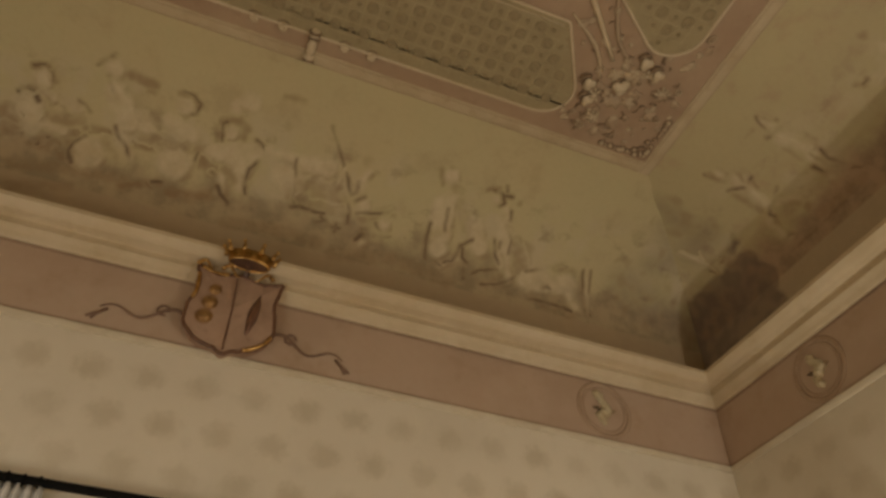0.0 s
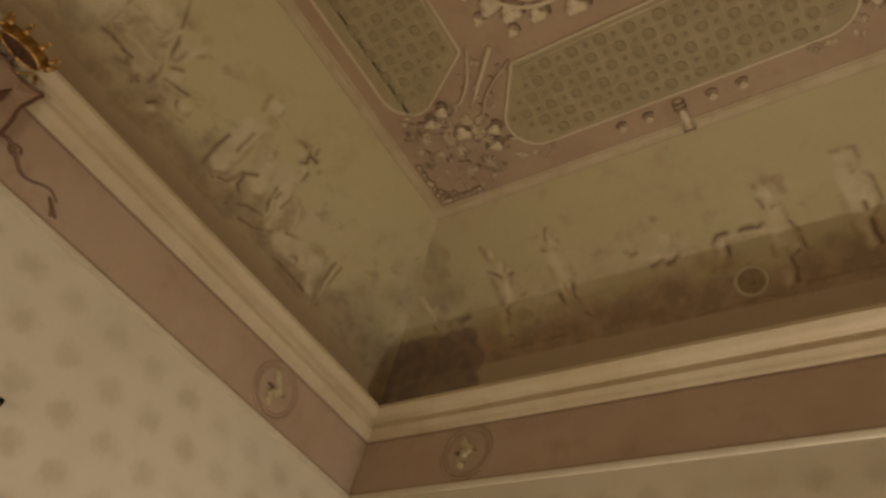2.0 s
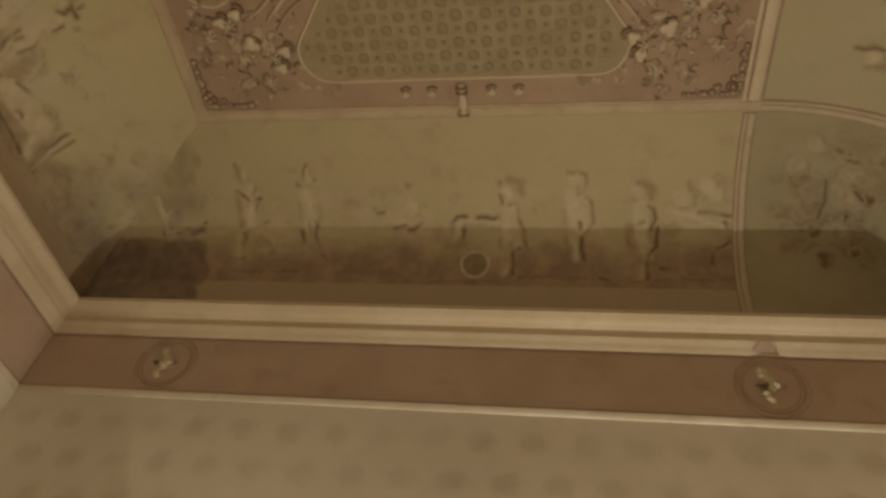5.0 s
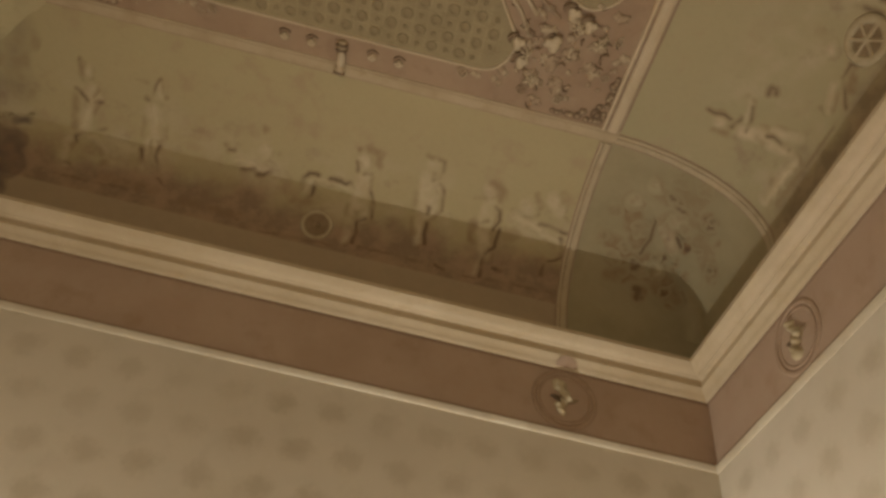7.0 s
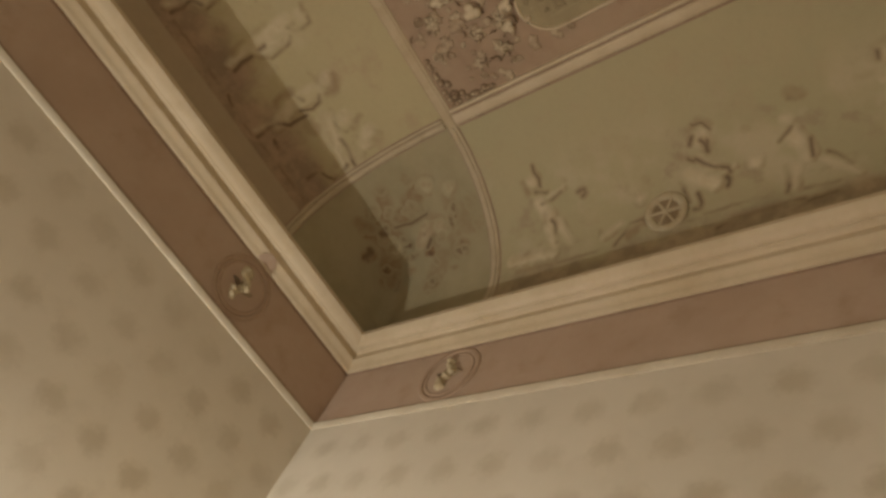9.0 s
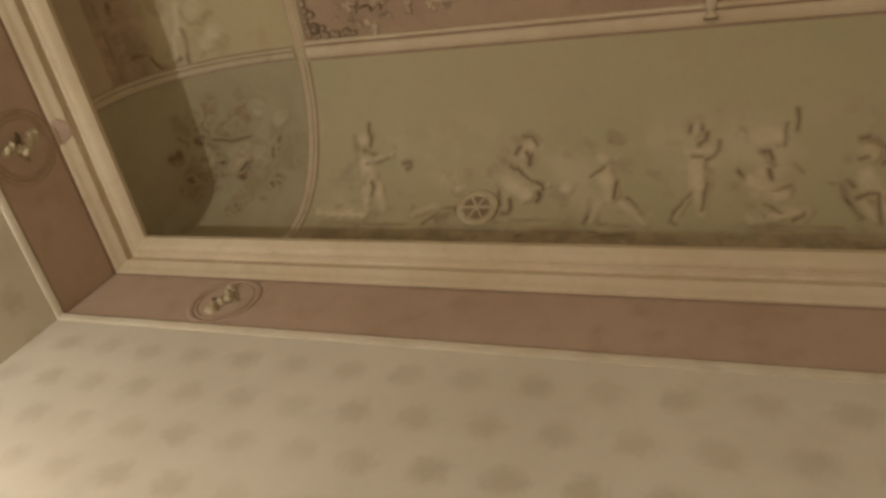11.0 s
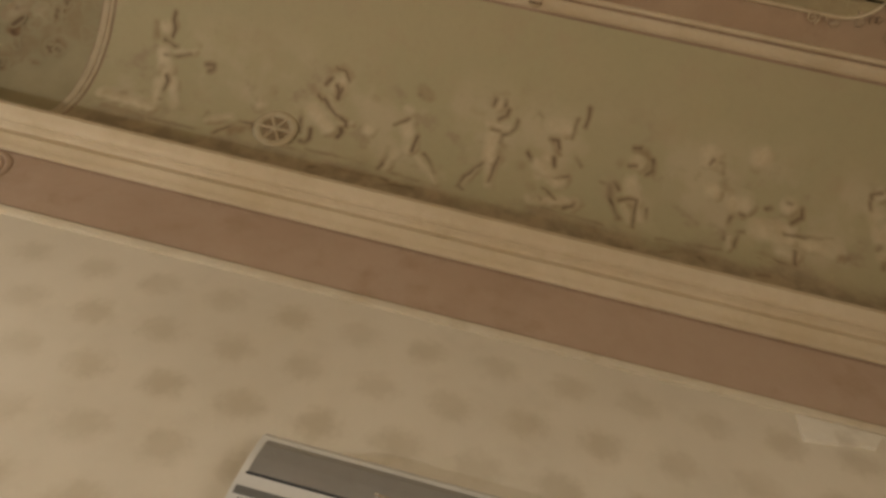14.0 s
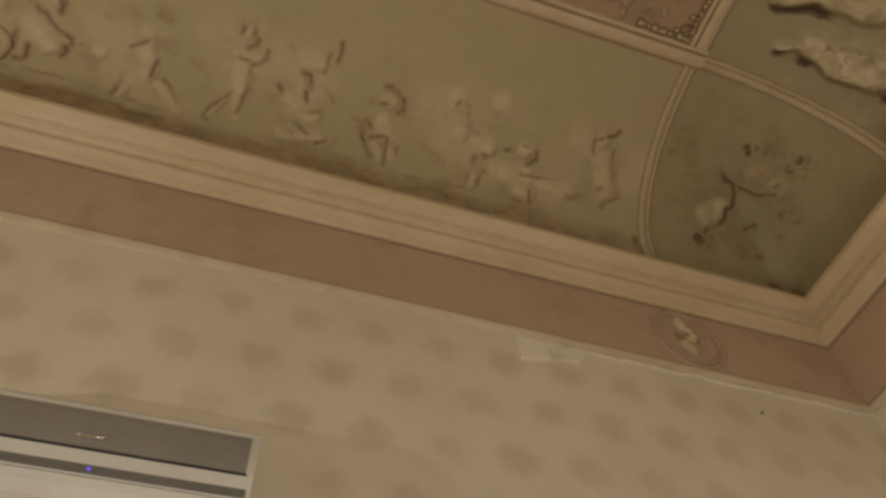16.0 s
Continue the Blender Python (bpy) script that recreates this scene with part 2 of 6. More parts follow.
def sweep(bm, w, profile, u0=None, u1=None, mitre=(True, True), closed=True):
    """A moulding of profile (s, z) along wall w, mitred into the corners."""
    lo, hi = SPAN[w]
    u0, u1 = lo if u0 is None else u0, hi if u1 is None else u1
    a = [bm.verts.new(at_wall(w, u0 + (s if mitre[0] else 0), s, z)) for s, z in profile]
    b = [bm.verts.new(at_wall(w, u1 - (s if mitre[1] else 0), s, z)) for s, z in profile]
    n = len(profile)
    for k in range(n if closed else n - 1):
        bm.faces.new((a[k], a[(k + 1) % n], b[(k + 1) % n], b[k]))
    if closed:
        bm.faces.new(a)
        bm.faces.new(b)
    return bm


# the cove's section: upright to the spring line, then a quarter ellipse
ARC = [(COVE_RUN * (1 - math.cos(q)), Z_SPRING + COVE_RISE * math.sin(q)) for q in np.linspace(0, math.pi / 2, 61)]
ARC_LEN = np.concatenate([[0], np.cumsum([math.dist(ARC[k], ARC[k + 1]) for k in range(60)])])
UPRIGHT = Z_SPRING - Z_CORNICE
V_TOP = UPRIGHT + ARC_LEN[-1]


def section(v):
    """Place and normal, in (s, z), at the length v up the cove from the cornice's top."""
    if v <= UPRIGHT:
        return 0.0, Z_CORNICE + v, 1.0, 0.0
    if v >= V_TOP:
        return COVE_RUN + v - V_TOP, Z_FLAT, 0.0, -1.0
    q = float(np.interp(v - UPRIGHT, ARC_LEN, np.linspace(0, math.pi / 2, 61)))
    n = Vector((math.cos(q) / COVE_RUN, -math.sin(q) / COVE_RISE)).normalized()
    return COVE_RUN * (1 - math.cos(q)), Z_SPRING + COVE_RISE * math.sin(q), n.x, n.y


def on_cove(w, u, v, h=0.0):
    s, z, ns, nz = section(v)
    return at_wall(w, u, s + ns * h, z + nz * h)


def cove_frame(w, u, v, h=0.0):
    """A pose on the cove: x to the right, y up the cove, z out of it."""
    s, z, ns, nz = section(v)
    out = at_wall(w, u, s + ns, z + nz) - at_wall(w, u, s, z)
    right = at_wall(w, u + RIGHT[w], s, z) - at_wall(w, u, s, z)
    up = out.cross(right)
    m = Matrix((right, up, out)).transposed().to_4x4()
    m.translation = at_wall(w, u, s + ns * h, z + nz * h)
    return m


# ---- walls, floor, ceiling ----
WINDOW = (-0.60, 0.78, 0.95, 2.63)                  # y from, y to, z from, z to
FLOOR = plaster("worn_floor_boards", (0.30, 0.19, 0.10), (0.24, 0.14, 0.07), (0.14, 0.08, 0.04), rough=0.45, patch=3)
TOP, WALL_TOP = Z_FLAT + 0.30, Z_CORNICE - 0.05

solid("floor", box(bmesh.new(), XW - THICK, XE + THICK, YS - THICK, YN + THICK, -0.2, 0.0), FLOOR, "dark brown wooden floor of the room", "floor", "structure")
bm = bmesh.new()
y0, y1, z0, z1 = WINDOW
for a in ((YS, YN, 0, z0), (YS, YN, z1, WALL_TOP), (YS, y0, z0, z1), (y1, YN, z0, z1)):
    box(bm, XW - THICK, XW, *a)
solid("wall_west", bm, WALLPAPER, "cream damask wallpapered wall with a curtained window", "wall", "structure")
solid("wall_north", box(bmesh.new(), XW - THICK, XE + THICK, YN, YN + THICK, 0, WALL_TOP), WALLPAPER, "cream wallpapered wall with faint ochre damask motifs", "wall", "structure")
solid("wall_east", box(bmesh.new(), XE, XE + THICK, YS, YN, 0, WALL_TOP), WALLPAPER, "brightly lit cream damask wall behind the air conditioner", "wall", "structure")
solid("wall_south", box(bmesh.new(), XW - THICK, XE + THICK, YS - THICK, YS, 0, WALL_TOP), WALLPAPER, "cream damask wallpapered wall", "wall", "structure")
solid("ceiling", box(bmesh.new(), XW + 0.5, XE - 0.5, YS + 0.5, YN - 0.5, Z_FLAT + 0.002, TOP), ROSE, "flat pink painted field of the ornate ceiling", "ceiling", "structure")

COVE = [(-THICK, WALL_TOP), (0.0, WALL_TOP)] + ARC + [(COVE_RUN, TOP), (-THICK, TOP)]
CORNICE = [
    (0.0, Z_FRIEZE), (0.018, Z_FRIEZE), (0.024, Z_FRIEZE + 0.006), (0.030, Z_FRIEZE + 0.024), (0.042, Z_FRIEZE + 0.042), (0.056, Z_FRIEZE + 0.054), (0.062, Z_FRIEZE + 0.066),
    (0.056, Z_FRIEZE + 0.071), (0.056, Z_FRIEZE + 0.108), (0.062, Z_FRIEZE + 0.112), (0.086, Z_FRIEZE + 0.113), (0.0905, Z_FRIEZE + 0.117), (0.095, Z_FRIEZE + 0.1125),
    (0.104, Z_FRIEZE + 0.113), (0.122, Z_FRIEZE + 0.122), (0.137, Z_FRIEZE + 0.137), (JUT, Z_FRIEZE + 0.158), (JUT, Z_CORNICE - 0.006), (JUT - 0.008, Z_CORNICE), (0.0, Z_CORNICE)]
RAIL_SECTION = [(0.0, Z_RAIL - 0.040), (0.010, Z_RAIL - 0.038), (0.016, Z_RAIL - 0.026), (0.020, Z_RAIL - 0.010), (0.018, Z_RAIL - 0.002), (0.014, Z_RAIL), (0.0, Z_RAIL)]
bm = bmesh.new()
for slot, w in enumerate("WNES"):
    lo, hi = SPAN[w]
    for k in range(len(COVE)):
        (sa, za), (sb, zb) = COVE[k], COVE[(k + 1) % len(COVE)]
        gaps = (0.0, 0.10, 0.22, 0.36)
        for d0, d1 in zip(gaps, gaps[1:]):
            for flip in (False, True):
                pts = [((lo + sa + d0) if not flip else (hi - sa - d0), sa, za), ((lo + sa + d1) if not flip else (hi - sa - d1), sa, za),
                       ((lo + sb + d1) if not flip else (hi - sb - d1), sb, zb), ((lo + sb + d0) if not flip else (hi - sb - d0), sb, zb)]
                f = bm.faces.new([bm.verts.new(at_wall(w, *p)) for p in pts])
                f.material_index, f.smooth = slot, 1 < k <= len(ARC)
        d = gaps[-1]
        f = bm.faces.new([bm.verts.new(at_wall(w, *p)) for p in ((lo + sa + d, sa, za), (hi - sa - d, sa, za), (hi - sb - d, sb, zb), (lo + sb + d, sb, zb))])
        f.material_index, f.smooth = slot, 1 < k <= len(ARC)
bmesh.ops.remove_doubles(bm, verts=bm.verts, dist=0.0005)
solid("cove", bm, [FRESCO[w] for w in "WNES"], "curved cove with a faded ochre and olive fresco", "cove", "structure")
for w in "WNES":
    side = NAMES[w]
    solid("frieze_" + side, sweep(bmesh.new(), w, [(0.0, Z_RAIL), (0.006, Z_RAIL), (0.006, Z_FRIEZE), (0.0, Z_FRIEZE)]), PINK, "dusky pink painted frieze band under the cornice", "frieze", "structure")
    cornice = solid("cornice_" + side, sweep(bmesh.new(), w, CORNICE), CREAM, "cream stepped plaster cornice", "cornice", "structure", True)
    cornice.data.set_sharp_from_angle(angle=radians(38))
    solid("trim_rail_" + side, sweep(bmesh.new(), w, RAIL_SECTION), RAIL, "thin cream picture rail below the frieze", "moulding", "structure")
    # the upper strip is the shade under the cornice, put in as colour
    for name, z in (("trim_lower_line_", Z_RAIL + 0.001), ("trim_shade_line_", Z_FRIEZE - 0.015)):
        solid(name + side, sweep(bmesh.new(), w, [(0.006, z), (0.009, z), (0.009, z + 0.013), (0.006, z + 0.013)]), LINE, "brown strip along the edge of the frieze", "trim", "structure")

# ---- mouldings on the ceiling ----
def bead(a, b, h):
    """A rounded band from a to b across, h proud: (across, out)."""
    return [(a, -0.002)] + [((a + b) / 2 - (b - a) / 2 * math.cos(q), h * (0.35 + 0.65 * math.sin(q))) for q in np.linspace(0, math.pi, 7)] + [(b, -0.002)]


BOLD = (("bead", -0.066, -0.040, 0.016, "CREAM"), ("groove", -0.040, -0.028, 0.003, "FAINT"), ("band", -0.028, 0.040, 0.015, "CREAM"), ("outer_line", 0.040, 0.054, 0.003, "FAINT"))
FADED = (("bead", -0.050, -0.034, 0.005, "PALE"), ("groove", -0.034, -0.028, 0.002, "WORN"), ("band", -0.028, 0.030, 0.005, "PALE"), ("outer_line", 0.030, 0.038, 0.002, "WORN"))
RIBBED = (("edge_line", -0.041, -0.034, 0.002, "FAINT"), ("bead", -0.034, -0.012, 0.012, "RIB"), ("groove", -0.012, -0.006, 0.004, "WORN"), ("band", -0.006, 0.032, 0.012, "RIB"), ("edge_line", 0.032, 0.040, 0.002, "FAINT"))
WORN = plaster("worn_cream_groove", (0.43, 0.325, 0.205), (0.38, 0.28, 0.17), (0.32, 0.23, 0.135), patch=4)
RIB = plaster("faded_rib_paint", (0.52, 0.425, 0.275), (0.46, 0.37, 0.23), (0.38, 0.29, 0.17), patch=4, stain=0.5)
TONES = {"WORN": WORN, "RIB": RIB, "CREAM": CREAM, "GROOVE": GROOVE, "FAINT": FAINT, "PALE": PALE}


def flat_strip(w, u0, u1, label, bands):
    """A moulding on the flat ceiling along the top of the cove; it grows outwards from the middle of the room."""
    root = at_wall(w, (u0 + u1) / 2, COVE_RUN, Z_FLAT)
    top = thing("ceiling_moulding", root, label, "moulding", "mouldings of the ceiling")
    for name, a, b, h, tone in bands:
        bm = sweep(bmesh.new(), w, [(COVE_RUN - x, Z_FLAT - z) for x, z in bead(a, b, h)], u0, u1, (False, False))
        bmesh.ops.translate(bm, verts=bm.verts, vec=-root)
        part(name, bm, TONES[tone], top)


def rib(w, u, label):
    """A moulding that climbs the cove from the cornice to the flat ceiling."""
    root = on_cove(w, u, 0.0)
    top = thing("cove_rib", root, label, "moulding", "cove ribs")
    for name, a, b, h, tone in RIBBED:
        bm, rows = bmesh.new(), []
        for v in np.linspace(0.0, V_TOP - 0.045, 44):
            rows.append([bm.verts.new(on_cove(w, u + x, v, z) - root) for x, z in bead(a, b, h)])
        for r0, r1 in zip(rows, rows[1:]):
            for k in range(len(r0) - 1):
                bm.faces.new((r0[k], r0[k + 1], r1[k + 1], r1[k]))
        bm.faces.new(rows[0])
        bm.faces.new(rows[-1])
        part(name, bm, TONES[tone], top)


RX, RS, RN, RW = XE - COVE_RUN, YS + COVE_RUN, YN - COVE_RUN, XW + COVE_RUN   # where the cove ends on each side
SHARP = "cream double bead moulding with brown grooves on the ceiling"
SOFT = "faded cream moulding round the pink ceiling field"
flat_strip("N", RW - 0.04, RX + 0.056, SOFT, FADED)
flat_strip("E", RS - 0.056, RN - 0.041, SHARP, BOLD)
flat_strip("S", RW - 0.04, RX - 0.067, SHARP, BOLD)
flat_strip("W", RS + 0.067, RN - 0.051, SOFT, FADED)
for w, u in (("N", RX), ("E", RN), ("E", RS), ("S", RX)):
    rib(w, u, "cream ribbed moulding climbing the cove beside a painted bouquet")

# ---- lattice panels of the ceiling ----
def panel_outline(half_in, half_max, half_out, depth, bulge):
    """A long panel with pointed, rounded ends; x along, y from the inner side to the outer."""
    corners = [(-half_in, 0.0, 0.02), (-half_max, bulge, 0.10), (-half_out, depth, 0.12), (half_out, depth, 0.12), (half_max, bulge, 0.10), (half_in, 0.0, 0.02)]
    pts = []
    for k, (x, y, r) in enumerate(corners):
        a, b, p = Vector(corners[k - 1][:2]), Vector(corners[(k + 1) % 6][:2]), Vector((x, y))
        a, b = p + (a - p).normalized() * r, p + (b - p).normalized() * r
        pts += [a * (1 - t) ** 2 + p * 2 * t * (1 - t) + b * t * t for t in np.linspace(0, 1, 7)]
    return pts


def inside(p, poly):
    hit = False
    for a, b in zip(poly, poly[1:] + poly[:1]):
        if (a[1] > p[1]) != (b[1] > p[1]) and p[0] < (b[0] - a[0]) * (p[1] - a[1]) / (b[1] - a[1]) + a[0]:
            hit = not hit
    return hit


def shrunk(poly, by):
    c = sum(poly, Vector((0, 0))) / len(poly)
    lo = Vector((max(abs(p.x - c.x) for p in poly), max(abs(p.y - c.y) for p in poly)))
    return [Vector((c.x + (p.x - c.x) * (1 - by / lo.x), c.y + (p.y - c.y) * (1 - by / lo.y))) for p in poly]


def boss_rings(bm, x, y, r, n):
    """A round or square boss with a sunken middle."""
    spin = math.pi / 4 if n == 4 else 0.0
    rings = [[bm.verts.new((x + r * k * math.cos(q), y + r * k * math.sin(q), 0.003 + h)) for q in (spin + 2 * math.pi * i / n for i in range(n))]
             for k, h in ((1.0, 0.0), (0.88, 0.007), (0.62, 0.007), (0.46, 0.003))]
    for a, b in zip(rings, rings[1:]):
        for i in range(n):
            bm.faces.new((a[i], a[(i + 1) % n], b[(i + 1) % n], b[i]))
    bm.faces.new(rings[-1])
    return bm


BOSSES = [mesh_of(boss_rings(bmesh.new(), 0, 0, 0.036, 12), "boss", BOSS), mesh_of(boss_rings(bmesh.new(), 0, 0, 0.040, 4), "boss", BOSS)]


def lattice_panel(outline, pose_m, label, square=False):
    """A panel below the ceiling; z of pose_m points down into the room."""
    top = thing("lattice_panel", (0, 0, 0), label, "ceiling panel", "lattice panels of the ceiling")
    top.matrix_basis = pose_m
    bm = bmesh.new()
    low, high = [bm.verts.new((p.x, p.y, 0.0)) for p in outline], [bm.verts.new((p.x, p.y, 0.004)) for p in outline]
    bm.faces.new(high)
    for k in range(len(low)):
        bm.faces.new((low[k - 1], low[k], high[k], high[k - 1]))
    part("ground", bm, OLIVE, top, "olive painted lattice ground")
    bm = bmesh.new()
    tube(bm, [(p.x, p.y, 0.005) for p in outline], 0.010, 6, True)
    part("outer_bead", bm, CREAM, top, "cream bead border", True)
    bm = bmesh.new()
    half = max(p.x for p in outline if p.y < 0.01)
    tube(bm, [(-half + 0.02, 0.034, 0.005), (half - 0.02, 0.034, 0.005)], 0.005, 6)
    part("inner_bead", bm, CREAM, top, "thin cream inner line", True)
    field = shrunk(outline, 0.055)
    xs, ys = [p.x for p in field], [p.y for p in field]
    pitch = 0.164
    studs, row, y = bmesh.new(), 0, min(ys) + 0.03
    while y < max(ys):
        for half in (0, 1):                          # large bosses, and small studs between them in the same row
            x = min(xs) + (pitch / 2 if (row + half) % 2 else 0.0)
            while x < max(xs):
                if inside((x, y), field):
                    px, py = x + random.uniform(-0.004, 0.004), y + random.uniform(-0.004, 0.004)
                    if half:
                        boss_rings(studs, px, py, 0.016, 8)
                    else:
                        ob = new("boss", BOSSES[1] if square and row % 2 else BOSSES[0])
                        ob.parent = top
                        ob.matrix_basis = Matrix.Translation((px, py, 0)) @ Matrix.Diagonal((random.uniform(0.88, 1.06), random.uniform(0.88, 1.06), random.uniform(0.8, 1.1), 1))
                x += pitch
        y, row = y + pitch / 2, row + 1
    tagged(part("stud_field", studs, BOSS, top, "small studs between the bosses"), kind="stuff")
    # the crossing lattice bars between the bosses
    bm = bmesh.new()
    for along, across, vals, first in ((0, 1, ys, min(ys) + 0.03), (1, 0, xs, min(xs))):
        for k in range(60):
            c = first + pitch / 2 * (k + 0.5)
            run = [(a, c) if along == 0 else (c, a) for a in np.arange(min((xs, ys)[along]), max((xs, ys)[along]), 0.01)]
            run = [p for p in run if c < max(vals) and inside(p, field)]
            if len(run) > 3:
                tube(bm, [(*run[0], 0.004), (*run[-1], 0.004)], 0.0035, 4)
    part("lattice_grid", bm, LATTICE, top, "fine crossing lattice lines")
    return [pose_m @ Vector((p.x, p.y, 0)) for p in outline]


def ceiling_pose(x, y, turn):
    """x along the panel, y towards the outer edge, z down."""
    return Matrix.Translation((x, y, Z_FLAT + 0.001)) @ Matrix.Rotation(radians(turn), 4, "Z") @ Matrix.Rotation(math.pi, 4, "Y")


LONG_OUT = panel_outline(1.33, 1.60, 1.50, 0.61, 0.43)
SHORT_OUT = panel_outline(0.74, 0.985, 0.89, 0.56, 0.36)
PANELS = [
    lattice_panel(SHORT_OUT, ceiling_pose(-0.70, 1.60, 0), "olive lattice ceiling panel with cream bead border over the north side"),
    lattice_panel(LONG_OUT, ceiling_pose(-1.67, 0.08, 90), "long olive lattice ceiling panel with cream border over the window"),
    lattice_panel(LONG_OUT, ceiling_pose(0.14, 0.08, -90), "long olive lattice ceiling panel with cream border over the air conditioner", True),
]
KEEP_OUT = [[(p.x, p.y) for p in poly] for poly in PANELS]


# the oval picture in the middle of the ceiling
centre = thing("central_panel", (MID_X + 0.03, MID_Y - 0.03, Z_FLAT), "pale yellow ceiling panel with a rounded cream moulding", "ceiling panel")
half_x, half_y, curve = 0.71, 1.28, 0.34
rim = []
for cx, cy, q0 in ((1, 1, 0), (-1, 1, 90), (-1, -1, 180), (1, -1, 270)):
    rim += [Vector((cx * (half_x - curve) + curve * math.cos(radians(q0 + q)), cy * (half_y - curve) + curve * math.sin(radians(q0 + q)), 0)) for q in range(0, 91, 10)]
bm = bmesh.new()
low, high = [bm.verts.new((p.x, p.y, -0.004)) for p in rim], [bm.verts.new((p.x, p.y, 0.002)) for p in rim]
bm.faces.new(low)
for k in range(len(rim)):
    bm.faces.new((low[k - 1], low[k], high[k], high[k - 1]))
part("picture_field", bm, PALE, centre, "pale yellow painted field")
for name, grow, r, tone in (("outer_bead", 1.0, 0.016, CREAM), ("inner_bead", 0.955, 0.008, CREAM), ("groove", 0.975, 0.005, FAINT)):
    part(name, tube(bmesh.new(), [(p.x * grow, p.y * (1 - (1 - grow) * 0.55), -0.006) for p in rim], r, 6, True), tone, centre, "", True)
# ---- stucco foliage in the ceiling's corners ----
def leaf_mesh(name, length, lobes, curl, seed):
    """A long lobed acanthus leaf in low relief, z out, tip curling up."""
    rnd = random.Random(seed)
    bm, rows = bmesh.new(), []
    for i in range(13):
        t = i / 12
        w = length * 0.46 * math.sin(math.pi * min(1, 0.10 + 0.90 * t) ** 0.8) * (1 + 0.34 * math.sin(lobes * 2 * math.pi * t + 1))
        bend = curl * length * t * t
        z = length * (0.04 + 0.09 * math.sin(math.pi * t) + 0.16 * t ** 4)
        rows.append([bm.verts.new((length * t + rnd.uniform(-1, 1) * 0.02 * length, bend + w * j, z * (1 - 0.75 * abs(j) ** 1.5) + (0.02 * length if j == 0 else 0)))
                     for j in (-1, -0.5, 0, 0.5, 1)])
    for a, b in zip(rows, rows[1:]):
        for k in range(4):
            bm.faces.new((a[k], a[k + 1], b[k + 1], b[k]))
    back = bmesh.ops.extrude_face_region(bm, geom=list(bm.faces))
    for v in (g for g in back["geom"] if isinstance(g, bmesh.types.BMVert)):
        v.co.z = -0.002
    return mesh_of(bm, name, STUCCO, True)


def scroll_mesh(name, size, turns, seed):
    bm = bmesh.new()
    path = []
    for t in np.linspace(0, 1, 26):
        q, r = turns * 2 * math.pi * t, size * (1 - 0.82 * t)
        path.append((r * math.cos(q), r * math.sin(q), 0.012 + 0.01 * t))
    tube(bm, path, size * 0.17, 6, False, lambda t: 1.1 - 0.5 * t)
    ball(bm, path[-1], size * 0.2)
    return mesh_of(bm, name, STUCCO, True)


LEAVES = [leaf_mesh("leaf", 0.105, 2, 0.25, 1), leaf_mesh("leaf", 0.12, 3, -0.3, 2), leaf_mesh("leaf", 0.09, 2, 0.45, 3), leaf_mesh("leaf", 0.10, 2, -0.2, 4)]
SCROLLS = [scroll_mesh("scroll", 0.045, 1.6, 1), scroll_mesh("scroll", -0.036, 1.4, 2)]
bm = bmesh.new()
ball(bm, (0, 0, 0.010), 0.021, (1, 1, 0.8), 8, 5)
BERRY = mesh_of(bm, "berry", STUCCO, True)
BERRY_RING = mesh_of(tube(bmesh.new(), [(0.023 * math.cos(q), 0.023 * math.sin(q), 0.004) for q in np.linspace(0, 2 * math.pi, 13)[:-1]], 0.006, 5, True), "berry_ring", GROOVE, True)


def shell_mesh(name, r, ribs, material):
    """A scallop or palmette: a fan of ribs in low relief, opening towards +x."""
    bm = bmesh.new()
    for k in range(ribs):
        q = math.pi * (0.62 * (k / (ribs - 1)) - 0.31) * 1.7
        reach = r * (1 - 0.22 * abs(2 * k / (ribs - 1) - 1))
        tube(bm, [(0, 0, 0.004), (0.6 * reach * math.cos(q), 0.6 * reach * math.sin(q), 0.012), (reach * math.cos(q), reach * math.sin(q), 0.009)], r * 0.15, 6, False, lambda t: 0.6 + 0.6 * t)
        ball(bm, (reach * math.cos(q), reach * math.sin(q), 0.008), r * 0.19, (1, 1, 0.6), 8, 5)
    ball(bm, (0, 0, 0.006), r * 0.26, (1, 1, 0.6))
    return mesh_of(bm, name, material, True)


def curl_mesh(name, r, sweep_q, back=0.0, thick=0.0):
    """A short dark hooked stroke."""
    bm = bmesh.new()
    tube(bm, [(r * math.cos(q), r * math.sin(q), 0.005) for q in np.linspace(-back, sweep_q - back, 11)], thick or r * 0.22, 5, False, lambda t: 0.35 + 0.8 * math.sin(math.pi * (0.15 + 0.8 * t)))
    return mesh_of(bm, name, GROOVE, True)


CAP = curl_mesh("dark_curl", 0.042, 2.4, 1.2, 0.014)
SHELL = shell_mesh("palmette", 0.052, 5, CREAM)
bm = bmesh.new()
for x, y, r in ((0.0, 0.0, 0.030), (0.012, 0.018, 0.024), (0.012, -0.018, 0.024), (-0.018, 0.008, 0.022)):
    ball(bm, (x, y, 0.006), r, (1, 1, 0.55), 10, 6)
LUMP = mesh_of(bm, "palmette", CREAM, True)
OUTLINE = curl_mesh("dark_curl", 0.058, 2.6, 1.3, 0.011)
CURLS = [curl_mesh("dark_curl", 0.028, 2.4), curl_mesh("dark_curl", 0.020, 3.2), curl_mesh("dark_curl", 0.036, 1.6)]


